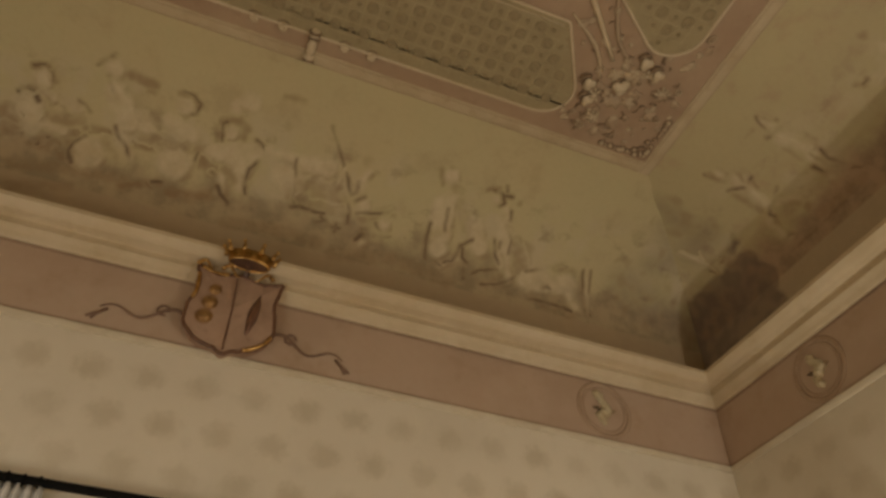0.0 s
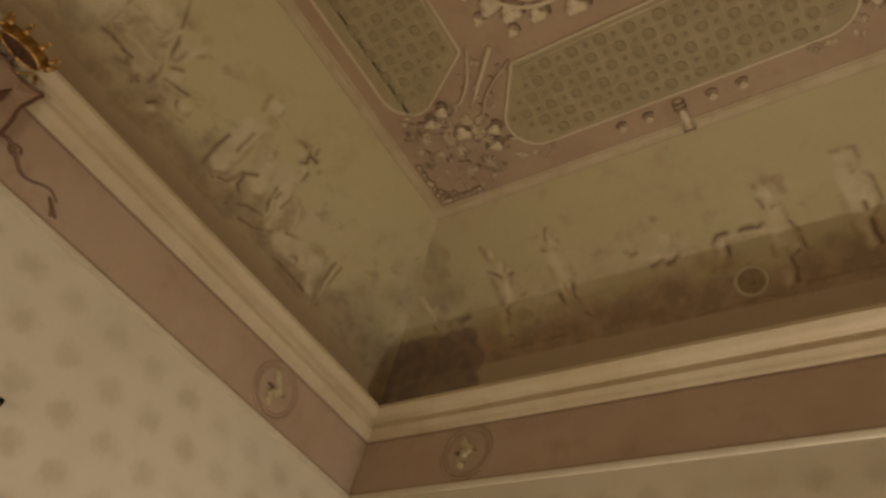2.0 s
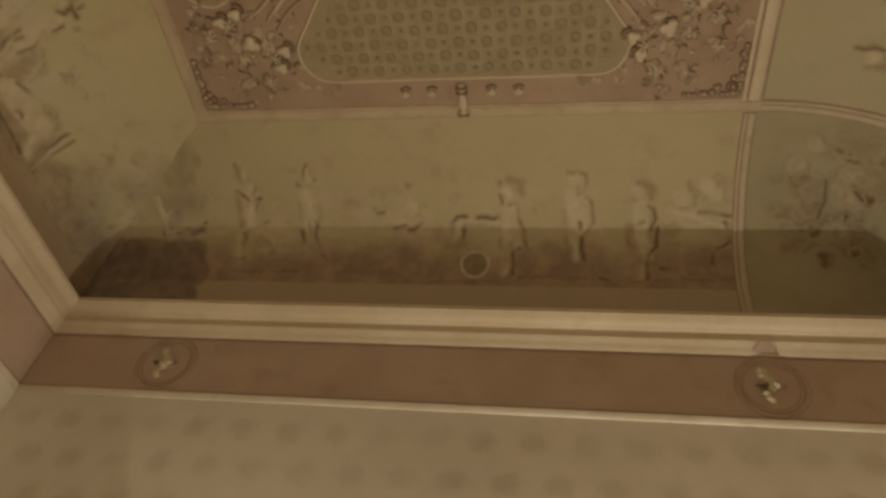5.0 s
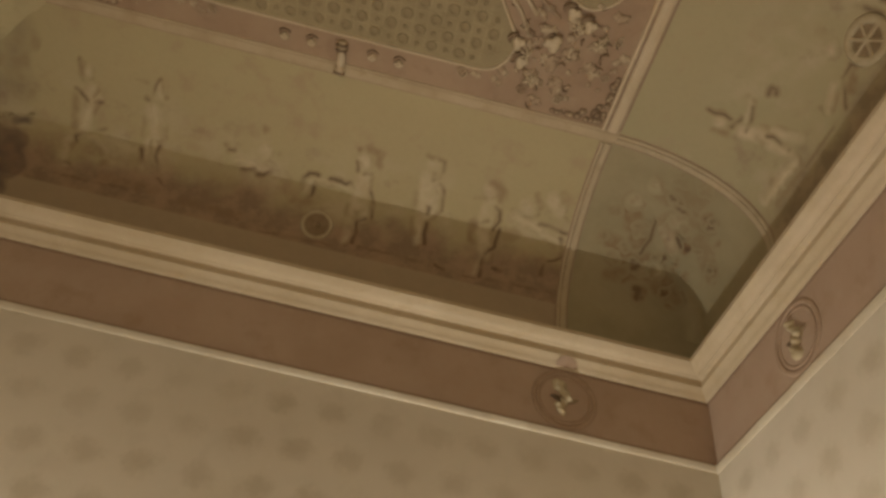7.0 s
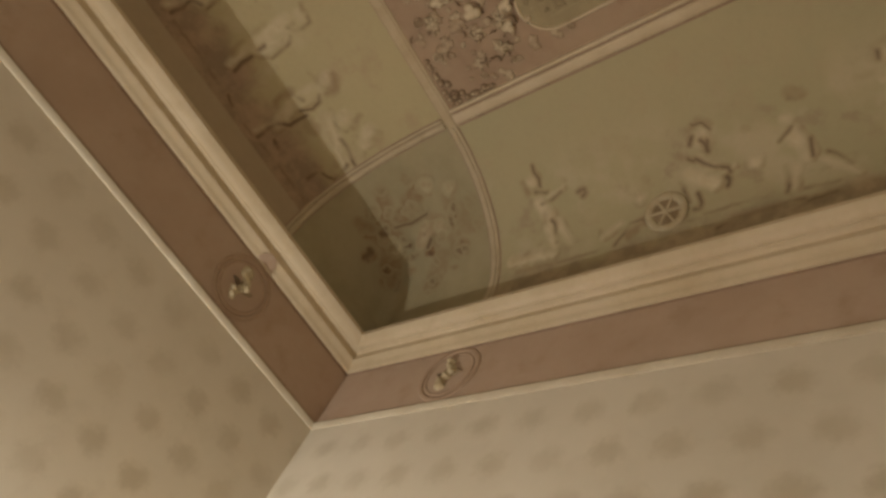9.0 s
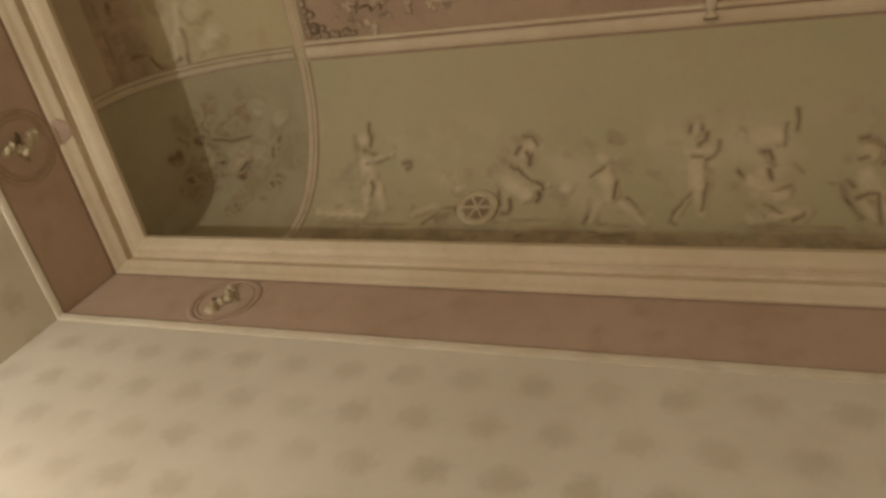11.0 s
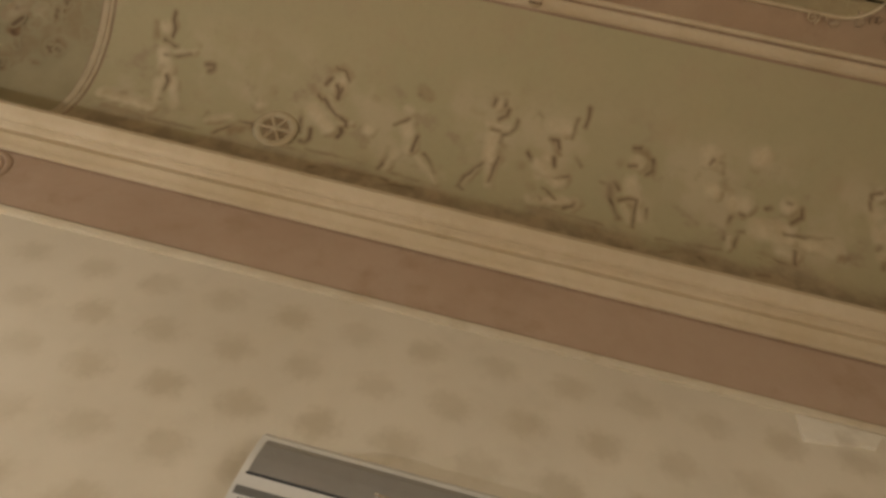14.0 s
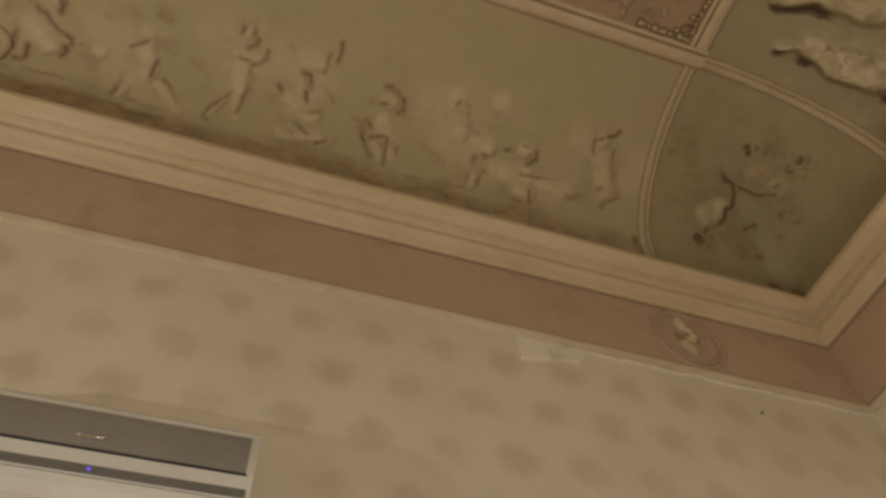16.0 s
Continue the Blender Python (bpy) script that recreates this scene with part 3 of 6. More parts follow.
def stucco_corner(x, y, dx, dy, label, seed):
    """Stucco that grows from the corner (x, y) of the ceiling field: berries, fans of acanthus round a palmette, two scrolls
    beside a straight stem, and a row of shells at the central panel."""
    rnd = random.Random(seed)
    top = thing("stucco_foliage", (x, y, Z_FLAT), label, "ceiling ornament", "stucco corner ornaments")
    base = math.atan2(dy, dx)
    flip = Matrix.Rotation(math.pi, 4, "X")

    def spot(t, o):
        return t * math.cos(base) - o * math.sin(base), t * math.sin(base) + o * math.cos(base)

    def free(px, py):
        return px * dx > 0.02 and py * dy > 0.02 and not any(inside((x + px, y + py), poly) for poly in KEEP_OUT)

    def stick(name, mesh, t, o, turn, size=1.0, lift=0.0, check=True):
        px, py = spot(t, o)
        if check and not free(px, py):
            return
        ob = new(name, mesh)
        ob.parent = top
        ob.matrix_basis = Matrix.Translation((px, py, -lift)) @ Matrix.Rotation(base + turn, 4, "Z") @ flip @ Matrix.Scale(size, 4)

    for k in range(8):                               # loose leaves round the palmette
        q = 2 * math.pi * k / 8 + rnd.uniform(-0.4, 0.4)
        stick("leaf", LEAVES[k % 4], 0.60 + 0.07 * math.cos(q), 0.07 * math.sin(q), q + rnd.uniform(-1.2, 1.2), rnd.uniform(0.6, 0.95))
    stick("palmette", LUMP, 0.63, 0.0, 0.2, 1.3, 0.014)
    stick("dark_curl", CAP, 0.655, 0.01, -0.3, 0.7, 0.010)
    for side in (-1, 1):
        for t, o, n, lean, size in ((0.47, 0.20, 4, 0.9, 0.8), (0.66, 0.15, 4, 0.5, 0.8), (0.40, 0.10, 3, 2.4, 0.8), (0.36, 0.24, 2, 1.5, 0.6), (0.58, 0.36, 3, 1.2, 0.6), (0.66, 0.47, 2, 0.9, 0.6)):
            for k in range(n):
                stick("leaf", rnd.choice(LEAVES), t + rnd.uniform(-0.03, 0.03), side * (o + rnd.uniform(-0.03, 0.03)), side * (lean + 0.75 * (k - (n - 1) / 2)) + rnd.uniform(-0.2, 0.2), 0.85 * size * rnd.uniform(0.8, 1.15))
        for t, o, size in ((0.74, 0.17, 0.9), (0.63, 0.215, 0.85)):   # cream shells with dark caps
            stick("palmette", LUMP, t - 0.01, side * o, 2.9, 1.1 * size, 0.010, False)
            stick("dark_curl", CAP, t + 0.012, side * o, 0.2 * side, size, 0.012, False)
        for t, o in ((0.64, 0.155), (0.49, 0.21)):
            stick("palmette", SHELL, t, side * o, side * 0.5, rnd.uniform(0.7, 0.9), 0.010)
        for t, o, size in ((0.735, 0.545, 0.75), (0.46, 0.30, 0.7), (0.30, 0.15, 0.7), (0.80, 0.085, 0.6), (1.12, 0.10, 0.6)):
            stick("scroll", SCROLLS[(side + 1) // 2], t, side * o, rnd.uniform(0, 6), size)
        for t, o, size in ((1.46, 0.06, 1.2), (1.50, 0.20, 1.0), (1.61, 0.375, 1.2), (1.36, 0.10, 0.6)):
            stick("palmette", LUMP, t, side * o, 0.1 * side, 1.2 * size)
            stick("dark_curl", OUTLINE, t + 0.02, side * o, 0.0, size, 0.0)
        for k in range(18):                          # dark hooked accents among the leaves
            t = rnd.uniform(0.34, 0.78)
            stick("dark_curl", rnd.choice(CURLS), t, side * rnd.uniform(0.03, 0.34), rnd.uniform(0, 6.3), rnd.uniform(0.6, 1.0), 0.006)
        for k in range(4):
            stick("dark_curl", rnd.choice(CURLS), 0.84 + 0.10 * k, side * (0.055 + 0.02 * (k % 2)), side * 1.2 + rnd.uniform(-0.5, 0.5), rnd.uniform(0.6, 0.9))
        for k in range(24):                          # small curled sprigs
            t = rnd.uniform(0.22, 0.80) if k < 19 else rnd.uniform(0.8, 1.2)
            o = rnd.uniform(0.0, min(0.34, 0.8 * t) if t < 0.75 else 0.12)
            stick("sprig", rnd.choice(LEAVES), t, side * o, rnd.uniform(0, 6.3), rnd.uniform(0.25, 0.45), 0.004)
        bm = bmesh.new()
        tube(bm, [(*spot(t, side * (0.10 - 0.035 * math.sin(8.5 * (t - 0.74)))), -0.004) for t in np.linspace(0.74, 1.20, 20)], 0.011, 6, False, lambda t: 0.7 + 0.5 * math.sin(math.pi * t))
        part("side_scroll", bm, STUCCO, top, "", True)
    bm = bmesh.new()
    tube(bm, [(*spot(t, 0.0), -0.004) for t in (0.82, 0.95, 1.10, 1.24)], 0.015, 6, False, lambda t: 0.8 + 0.4 * t)
    part("stem", bm, CREAM, top, "cream straight stem", True)
    bm = bmesh.new()
    ring_at = spot(0.105, 0.0)
    tube(bm, [(ring_at[0] + 0.028 * math.cos(q), ring_at[1] + 0.028 * math.sin(q), -0.006) for q in np.linspace(0, 2 * math.pi, 15)[:-1]], 0.007, 5, True)
    part("ring", bm, GROOVE, top, "dark brown ring among the berries", True)
    for k in range(22):                              # berries along both edges, each in a dark ring
        ax, d = k % 2, 0.030 + 0.030 * (k // 2) + rnd.uniform(-0.008, 0.008)
        off = 0.026 + (0.034 if k % 3 == 0 and d < 0.2 else 0.0) + rnd.uniform(-0.004, 0.012)
        px, py = (d, off) if ax else (off, d)
        size = rnd.uniform(0.55, 0.95)
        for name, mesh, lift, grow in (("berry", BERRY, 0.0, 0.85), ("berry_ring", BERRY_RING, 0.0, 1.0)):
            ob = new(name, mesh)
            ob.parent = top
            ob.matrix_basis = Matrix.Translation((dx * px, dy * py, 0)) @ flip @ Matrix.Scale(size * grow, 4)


INSET = 0.058
stucco_corner(RW + INSET, RN - INSET, 1, -1, "ochre stucco acanthus spray with berries in the pink ceiling corner", 11)
stucco_corner(RX - INSET, RN - INSET, -1, -1, "ochre stucco acanthus spray with berries beside crossing mouldings", 12)
stucco_corner(RX - INSET, RS + INSET, -1, 1, "ochre stucco acanthus spray with berries beside crossing mouldings", 13)


def strip_knob(w, u, label):
    """A small turned ornament across the ceiling moulding, with two shells on each side of it."""
    m = Matrix.Translation(at_wall(w, u, COVE_RUN + 0.10, Z_FLAT)) @ Matrix.Rotation({"N": 0, "W": math.pi / 2, "E": -math.pi / 2, "S": math.pi}[w], 4, "Z") @ Matrix.Rotation(math.pi, 4, "Y")
    top = thing("moulding_knob", (0, 0, 0), label, "ceiling ornament", "moulding ornaments")
    top.matrix_basis = m
    bm = bmesh.new()
    prof = [(-0.10, 0.014), (-0.09, 0.030), (-0.07, 0.016), (-0.055, 0.032), (-0.03, 0.016), (0.0, 0.026), (0.05, 0.026), (0.075, 0.014), (0.09, 0.034), (0.115, 0.034), (0.13, 0.012)]
    rings = [[bm.verts.new((r * math.cos(q), y, 0.012 + 0.8 * r * math.sin(q))) for q in (math.pi * i / 4 for i in range(8))] for y, r in prof]
    for a, b in zip(rings, rings[1:]):
        for i in range(8):
            bm.faces.new((a[i], a[(i + 1) % 8], b[(i + 1) % 8], b[i]))
    bm.faces.new(rings[0])
    bm.faces.new(rings[-1])
    part("baluster", bm, CREAM, top)
    for y in (-0.080, -0.048, 0.102):
        bm = bmesh.new()
        box(bm, -0.033, 0.033, y - 0.006, y + 0.006, 0.003, 0.044, 0.003)
        part("collar", bm, GROOVE, top, "dark brown collar")
    for x in (-0.34, -0.18, 0.18, 0.34):
        bm = bmesh.new()
        for k in range(5):
            q = math.pi * (0.1 + 0.2 * k)
            ball(bm, (x + 0.016 * math.cos(q), -0.045 + 0.018 * math.sin(q), 0.010), 0.013, (1, 1, 0.8), 8, 5)
        ball(bm, (x, -0.052, 0.010), 0.014, (1, 1, 0.8), 8, 5)
        shell = part("shell", bm, CREAM, top, "small scallop shell", True)
        bm = bmesh.new()
        tube(bm, [(x + 0.036 * math.cos(q), -0.048 + 0.034 * math.sin(q), 0.003) for q in np.linspace(-2.6, -0.4, 9)], 0.006, 5)
        part("shell_arc", bm, GROOVE, shell, "dark brown arc beside the shell", True)


strip_knob("N", -0.705, "small turned stucco knob and shells on the ceiling moulding")
strip_knob("W", 0.11, "small turned stucco knob and shells on the faded moulding")
strip_knob("E", 0.10, "small turned stucco knob and shells on the double moulding")

# ---- relief pictures on the coves ----
def capsule_field(shapes, X, Y, k=0.018):
    """Signed distance to a soft union of capsules (x0, y0, x1, y1, r)."""
    best = np.full(X.shape, 9.0)
    for x0, y0, x1, y1, r in shapes:
        dx, dy = x1 - x0, y1 - y0
        t = np.clip(((X - x0) * dx + (Y - y0) * dy) / (dx * dx + dy * dy + 1e-9), 0, 1)
        d = np.hypot(X - x0 - t * dx, Y - y0 - t * dy) - r
        h = np.clip(0.5 + 0.5 * (best - d) / k, 0, 1)
        best = best * (1 - h) + d * h - k * h * (1 - h)
    return best


def height_grid(shapes, step, seed, soft=0.030, rough=0.014, warp=0.0):
    """The grid over some capsules: places, soft distance and wobble."""
    sh = np.array(shapes)
    pad = 0.045
    x0, x1 = (np.minimum(sh[:, 0], sh[:, 2]) - sh[:, 4]).min() - pad, (np.maximum(sh[:, 0], sh[:, 2]) + sh[:, 4]).max() + pad
    y0, y1 = (np.minimum(sh[:, 1], sh[:, 3]) - sh[:, 4]).min() - pad, (np.maximum(sh[:, 1], sh[:, 3]) + sh[:, 4]).max() + pad
    xs, ys = np.arange(x0, x1, step), np.arange(y0, y1, step)
    X, Y = np.meshgrid(xs, ys, indexing="ij")
    wob = np.array([[noise.noise((a * 13, b * 13, seed * 3.7)) for b in ys] for a in xs])
    fold = np.array([[noise.noise((a * 21 + 5, b * 15, seed * 5.1 + 9)) for b in ys] for a in xs])
    run = np.array([[noise.noise((a * 7.5 + 3, b * 7.5, seed * 2.3 + 4)) for b in ys] for a in xs])
    return X, Y, capsule_field(shapes, X + warp * wob, Y + warp * fold, soft) + rough * wob, wob, fold, run


def relief(name, w, u, v, shapes, label, category, thick=0.022, body=0.85, edge=(0.8, -0.5), seed=0, group="", ink=0.9, darken=0.0, soft=0.03, bold=1.0):
    """A shallow rounded relief on the cove at (u, v), one mesh, painted with a pale body, broken brown brush strokes
    and shade on one side.
    """
    step = 0.0075
    X, Y, D, wob, fold, run = height_grid(shapes, step, seed, 0.030, 0.014, 0.012)
    GX, GY = np.gradient(D, step)
    norm = np.hypot(GX, GY) + 1e-6
    GX, GY = GX / norm, GY / norm
    inner = np.clip(-D / 0.040, 0, 1)
    H = thick * inner ** 1.3 * (1 + 0.3 * wob) + 0.2 * thick * inner * np.clip(fold, -0.6, 0.6) + 0.0012
    PAINT = body * np.clip((-D + 0.010) / 0.034, 0, 1) * np.clip(0.80 + 0.9 * wob + 0.5 * run, 0.15, 1)
    # brown shade painted along one side, with a painted cast shadow beyond it
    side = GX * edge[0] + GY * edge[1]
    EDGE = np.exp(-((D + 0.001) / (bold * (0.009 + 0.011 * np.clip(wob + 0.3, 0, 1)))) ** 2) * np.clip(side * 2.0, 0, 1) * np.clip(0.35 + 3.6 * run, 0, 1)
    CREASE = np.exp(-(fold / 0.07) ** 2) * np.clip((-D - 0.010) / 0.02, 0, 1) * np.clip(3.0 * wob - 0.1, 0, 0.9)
    CAST_SHADE = 0.16 * np.clip(1 - D / 0.035, 0, 1) * (D > 0) * np.clip(side, 0, 1) * np.clip(0.5 + wob, 0, 1)
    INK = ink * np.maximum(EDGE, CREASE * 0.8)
    HAIR = np.maximum(CAST_SHADE, 0.35 * np.clip(-wob * 2 - 0.3, 0, 1) * (D < 0))
    SHADE_RIM = 0.55 * np.exp(-((D + 0.012) / 0.016) ** 2) * np.clip(side * 1.5, 0, 1) * np.clip(0.7 + wob, 0, 1) * min(1.0, body * 1.4)
    HAIR = np.maximum(HAIR, SHADE_RIM)
    DARKEN = darken * np.clip((-D + 0.006) / soft, 0, 1) * np.clip(0.85 + 0.5 * wob, 0, 1)
    D2 = D - 0.032                                   # a thin skirt round the shape for scumbled paint and its painted cast shadow
    H = np.where(D > 0, 0.0012, H)
    cells = np.argwhere((D2[:-1, :-1] < 0) & (D2[1:, :-1] < 0) & (D2[:-1, 1:] < 0) & (D2[1:, 1:] < 0))
    index, verts, faces, order = {}, [], [], []
    centre = on_cove(w, u, v)
    for i, j in cells:
        quad = []
        for a, b in ((i, j), (i + 1, j), (i + 1, j + 1), (i, j + 1)):
            if (a, b) not in index:
                index[(a, b)] = len(verts)
                order.append((a, b))
                verts.append(on_cove(w, u + RIGHT[w] * X[a, b], v + Y[a, b], H[a, b]) - centre)
            quad.append(index[(a, b)])
        faces.append(quad if RIGHT[w] > 0 else quad[::-1])
    me = bpy.data.meshes.new(name)
    me.from_pydata(verts, [], faces)
    me.materials.append(FRESCO[w])
    for key, grid in (("body", PAINT), ("ink", INK), ("hair", HAIR), ("darken", DARKEN)):
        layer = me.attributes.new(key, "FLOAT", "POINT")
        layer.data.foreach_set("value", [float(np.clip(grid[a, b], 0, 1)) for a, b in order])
    me.polygons.foreach_set("use_smooth", [True] * len(faces))
    me.update()
    ob = new(name, me)
    ob.location = centre
    return tagged(ob, label, category, group)


def strokes_field(lines, X, Y, grow=0.0):
    """Distance to the nearest of some polylines (r, x, y, x, y, ...)."""
    best = np.full(X.shape, 9.0)
    for r, *run in lines:
        pts = list(zip(run[::2], run[1::2]))
        for (x0, y0), (x1, y1) in zip(pts, pts[1:] or pts):
            dx, dy = x1 - x0, y1 - y0
            t = np.clip(((X - x0) * dx + (Y - y0) * dy) / (dx * dx + dy * dy + 1e-9), 0, 1)
            best = np.minimum(best, np.hypot(X - x0 - t * dx, Y - y0 - t * dy) - r - grow)
    return best


def brushed(w, u, v, pale, dusk, lines, label, name="painted_shape", category="relief", group="painted shapes on the cove", fill=0.95, ink=0.82, thick=0.006, lift=0.0):
    """Paint on the cove round (u, v): pale rounded dabs, soft brown ones (r, strength, ...) and broken dark strokes, as one shallow mesh."""
    step, seed = 0.006, int(97 * abs(u) + 31 * v) + len(lines)
    flat = [(r, *p) for r, *p in pale] + [(r, *p) for r, a, *p in dusk] + [(r, *p) for r, *p in lines]
    xs = [(q - r, q + r) for r, *p in flat for q in p[::2]]
    ys = [(q - r, q + r) for r, *p in flat for q in p[1::2]]
    gx, gy = np.arange(min(a for a, b in xs) - 0.04, max(b for a, b in xs) + 0.04, step), np.arange(min(a for a, b in ys) - 0.04, max(b for a, b in ys) + 0.04, step)
    X, Y = np.meshgrid(gx, gy, indexing="ij")
    wob, fold, run = (np.array([[noise.noise((a * k + s, b * k, seed * q)) for b in gy] for a in gx]) for k, s, q in ((15, 0, 3.7), (24, 5, 5.1), (8, 3, 2.3)))
    WX, WY = X + 0.012 * wob, Y + 0.012 * fold
    hold = np.full(X.shape, 9.0)
    BODY, HAIR, INK = np.zeros(X.shape), np.zeros(X.shape), np.zeros(X.shape)
    H = np.full(X.shape, 0.0012 + lift)
    if pale:
        caps = [(p[0], p[1], p[-2], p[-1], 1.12 * r) for r, *p in pale]
        D = capsule_field(caps, WX, WY, 0.022) + 0.008 * wob
        # brown shade is painted on the lower right of each pale dab
        GX, GY = np.gradient(D, step)
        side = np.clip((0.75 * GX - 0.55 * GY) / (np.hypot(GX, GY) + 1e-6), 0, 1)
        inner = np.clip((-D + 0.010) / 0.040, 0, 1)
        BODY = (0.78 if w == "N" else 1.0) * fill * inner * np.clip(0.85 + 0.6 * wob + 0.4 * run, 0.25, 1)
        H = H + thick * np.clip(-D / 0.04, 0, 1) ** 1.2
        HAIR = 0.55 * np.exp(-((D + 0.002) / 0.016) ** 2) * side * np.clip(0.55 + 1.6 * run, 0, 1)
        hold = np.minimum(hold, D)
    for r, a, *p in dusk:
        D = strokes_field([(r, *p)], WX, WY) + 0.010 * wob
        HAIR = np.maximum(HAIR, 1.25 * a * np.clip((-D + 0.012) / 0.030, 0, 1) * np.clip(0.85 + 0.7 * fold, 0.2, 1))
        hold = np.minimum(hold, D)
    if lines:
        D = strokes_field(lines, X + 0.008 * wob, Y + 0.008 * fold)
        INK = ink * np.clip((-D + 0.005) / 0.017, 0, 1) * np.clip(0.80 + 1.5 * run + 0.7 * fold, 0.12, 1)
        HAIR = np.maximum(HAIR, 0.55 * ink * np.clip(1 - (D - 0.001) / 0.017, 0, 1) * np.clip(0.7 + run, 0, 1))
        hold = np.minimum(hold, D)
    keep = hold < 0.018
    cells = np.argwhere(keep[:-1, :-1] & keep[1:, :-1] & keep[:-1, 1:] & keep[1:, 1:])
    index, verts, faces, order = {}, [], [], []
    centre = on_cove(w, u, v)
    for i, j in cells:
        quad = []
        for a, b in ((i, j), (i + 1, j), (i + 1, j + 1), (i, j + 1)):
            if (a, b) not in index:
                index[(a, b)] = len(verts)
                order.append((a, b))
                verts.append(on_cove(w, u + RIGHT[w] * X[a, b], v + Y[a, b], H[a, b]) - centre)
            quad.append(index[(a, b)])
        faces.append(quad if RIGHT[w] > 0 else quad[::-1])
    me = bpy.data.meshes.new(name)
    me.from_pydata(verts, [], faces)
    me.materials.append(FRESCO[w])
    for key, grid in (("body", BODY), ("ink", INK), ("hair", HAIR)):
        layer = me.attributes.new(key, "FLOAT", "POINT")
        layer.data.foreach_set("value", [float(np.clip(grid[a, b], 0, 1)) for a, b in order])
    me.polygons.foreach_set("use_smooth", [True] * len(faces))
    me.update()
    ob = new(name, me)
    ob.location = centre
    return tagged(ob, label, category, group)


# south cove: two large pale wings, their undersides darkened with painted shade
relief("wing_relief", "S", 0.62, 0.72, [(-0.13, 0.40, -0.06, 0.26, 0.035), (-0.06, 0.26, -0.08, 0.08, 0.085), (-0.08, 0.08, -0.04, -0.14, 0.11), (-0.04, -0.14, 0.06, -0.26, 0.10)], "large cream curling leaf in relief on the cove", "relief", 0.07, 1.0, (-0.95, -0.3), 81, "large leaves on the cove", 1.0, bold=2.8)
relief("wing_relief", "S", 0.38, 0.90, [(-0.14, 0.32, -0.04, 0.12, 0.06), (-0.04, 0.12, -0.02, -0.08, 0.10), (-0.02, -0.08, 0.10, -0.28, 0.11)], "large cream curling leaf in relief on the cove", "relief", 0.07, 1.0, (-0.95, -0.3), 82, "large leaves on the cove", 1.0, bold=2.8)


# the painted shapes, stroke by stroke: west, north and east cove
brushed("W", -1.3, 0.69,
        [(.059, -.005, .015), (.043, .024, -.040, .031, -.107)],
        [(.055, .500, -.123, -.053, -.073, -.141), (.028, .500, .029, .147, .061, .207)],
        [(.015, -.086, .076, -.049, .115, -.003, .083, .020, .050), (.009, .058, -.176, .123, -.141)],
        "pale round dab with a brown arc beside the drum")
brushed("W", -1.26, 0.72,
        [(.059, -.025, .145), (.043, -.067, .012), (.025, -.013, .083, .054, .054), (.034, .016, -.098, .149, -.111)],
        [(.019, .600, -.082, .211, -.008, .224), (.022, .450, .009, .208, .041, .151), (.016, .500, -.115, .066, -.057, .079), (.012, .400, .022, .061, .047, .018), (.037, .400, .021, -.058, .214, -.031), (.025, .500, .254, -.063), (.025, .400, .044, -.191), (.019, .300, .148, -.229), (.040, .350, -.140, -.180, -.054, -.187)],
        [(.011, -.055, .069, -.027, .037, -.017, .007, -.035, -.019), (.009, -.085, -.061, -.060, -.088, -.017, -.088), (.008, -.082, .211, -.025, .232), (.006, .021, .211, .044, .152), (.006, -.149, -.226, -.047, -.192), (.008, .043, -.227, .043, -.209)],
        "two pale round shapes over brown drapery on the ochre fresco")
brushed("W", -1.02, 0.62,
        [(.041, -.052, .152), (.095, .069, -.102)],
        [(.013, .400, -.049, .181, -.001, .162), (.022, .400, -.052, -.061, -.017, -.123), (.032, .250, .135, -.002, .203, -.070)],
        [(.008, -.053, .187, -.020, .176, .019, .142), (.010, -.012, -.159, -.034, -.110, -.021, -.059, .026, -.005), (.010, -.026, -.126, .004, -.180)],
        "round pale drum shape with a brown edge on the cove")
brushed("W", -0.83, 0.89,
        [(.054, -.086, .160), (.064, -.060, .020, .050, -.118), (.029, 0, -.179, .100, -.332), (.045, .112, -.080, .154, -.120)],
        [(.019, .400, -.166, .173, -.096, .226), (.038, .500, .011, .146, .124, .139), (.019, .400, .117, .095, .144, .090), (.019, .400, -.108, .108), (.032, .300, .115, -.184, .394, -.177)],
        [(.010, -.098, .066, -.080, .037, -.069, .013), (.010, -.111, .225, -.096, .247), (.010, -.017, -.174, .020, -.231, .071, -.276, .104, -.348), (.006, -.178, .152, -.138, .194)],
        "pale round-topped shape with a brown wing on the fresco")
brushed("W", -0.46, 0.79,
        [(.056, -.041, .166), (.046, -.107, .049, .036, .005), (.096, -.007, -.186)],
        [(.020, .450, -.082, .234, .002, .227, .029, .181), (.030, .350, -.118, -.106, .152, -.048), (.030, .600, -.079, -.331), (.020, .400, .203, -.176)],
        [(.008, -.066, .250, -.001, .244, .040, .204, .029, .135, .007, .128), (.007, .093, -.084, .090, -.139), (.013, -.104, -.334, -.059, -.320)],
        "pale drum under a ringed round shape on the cove")
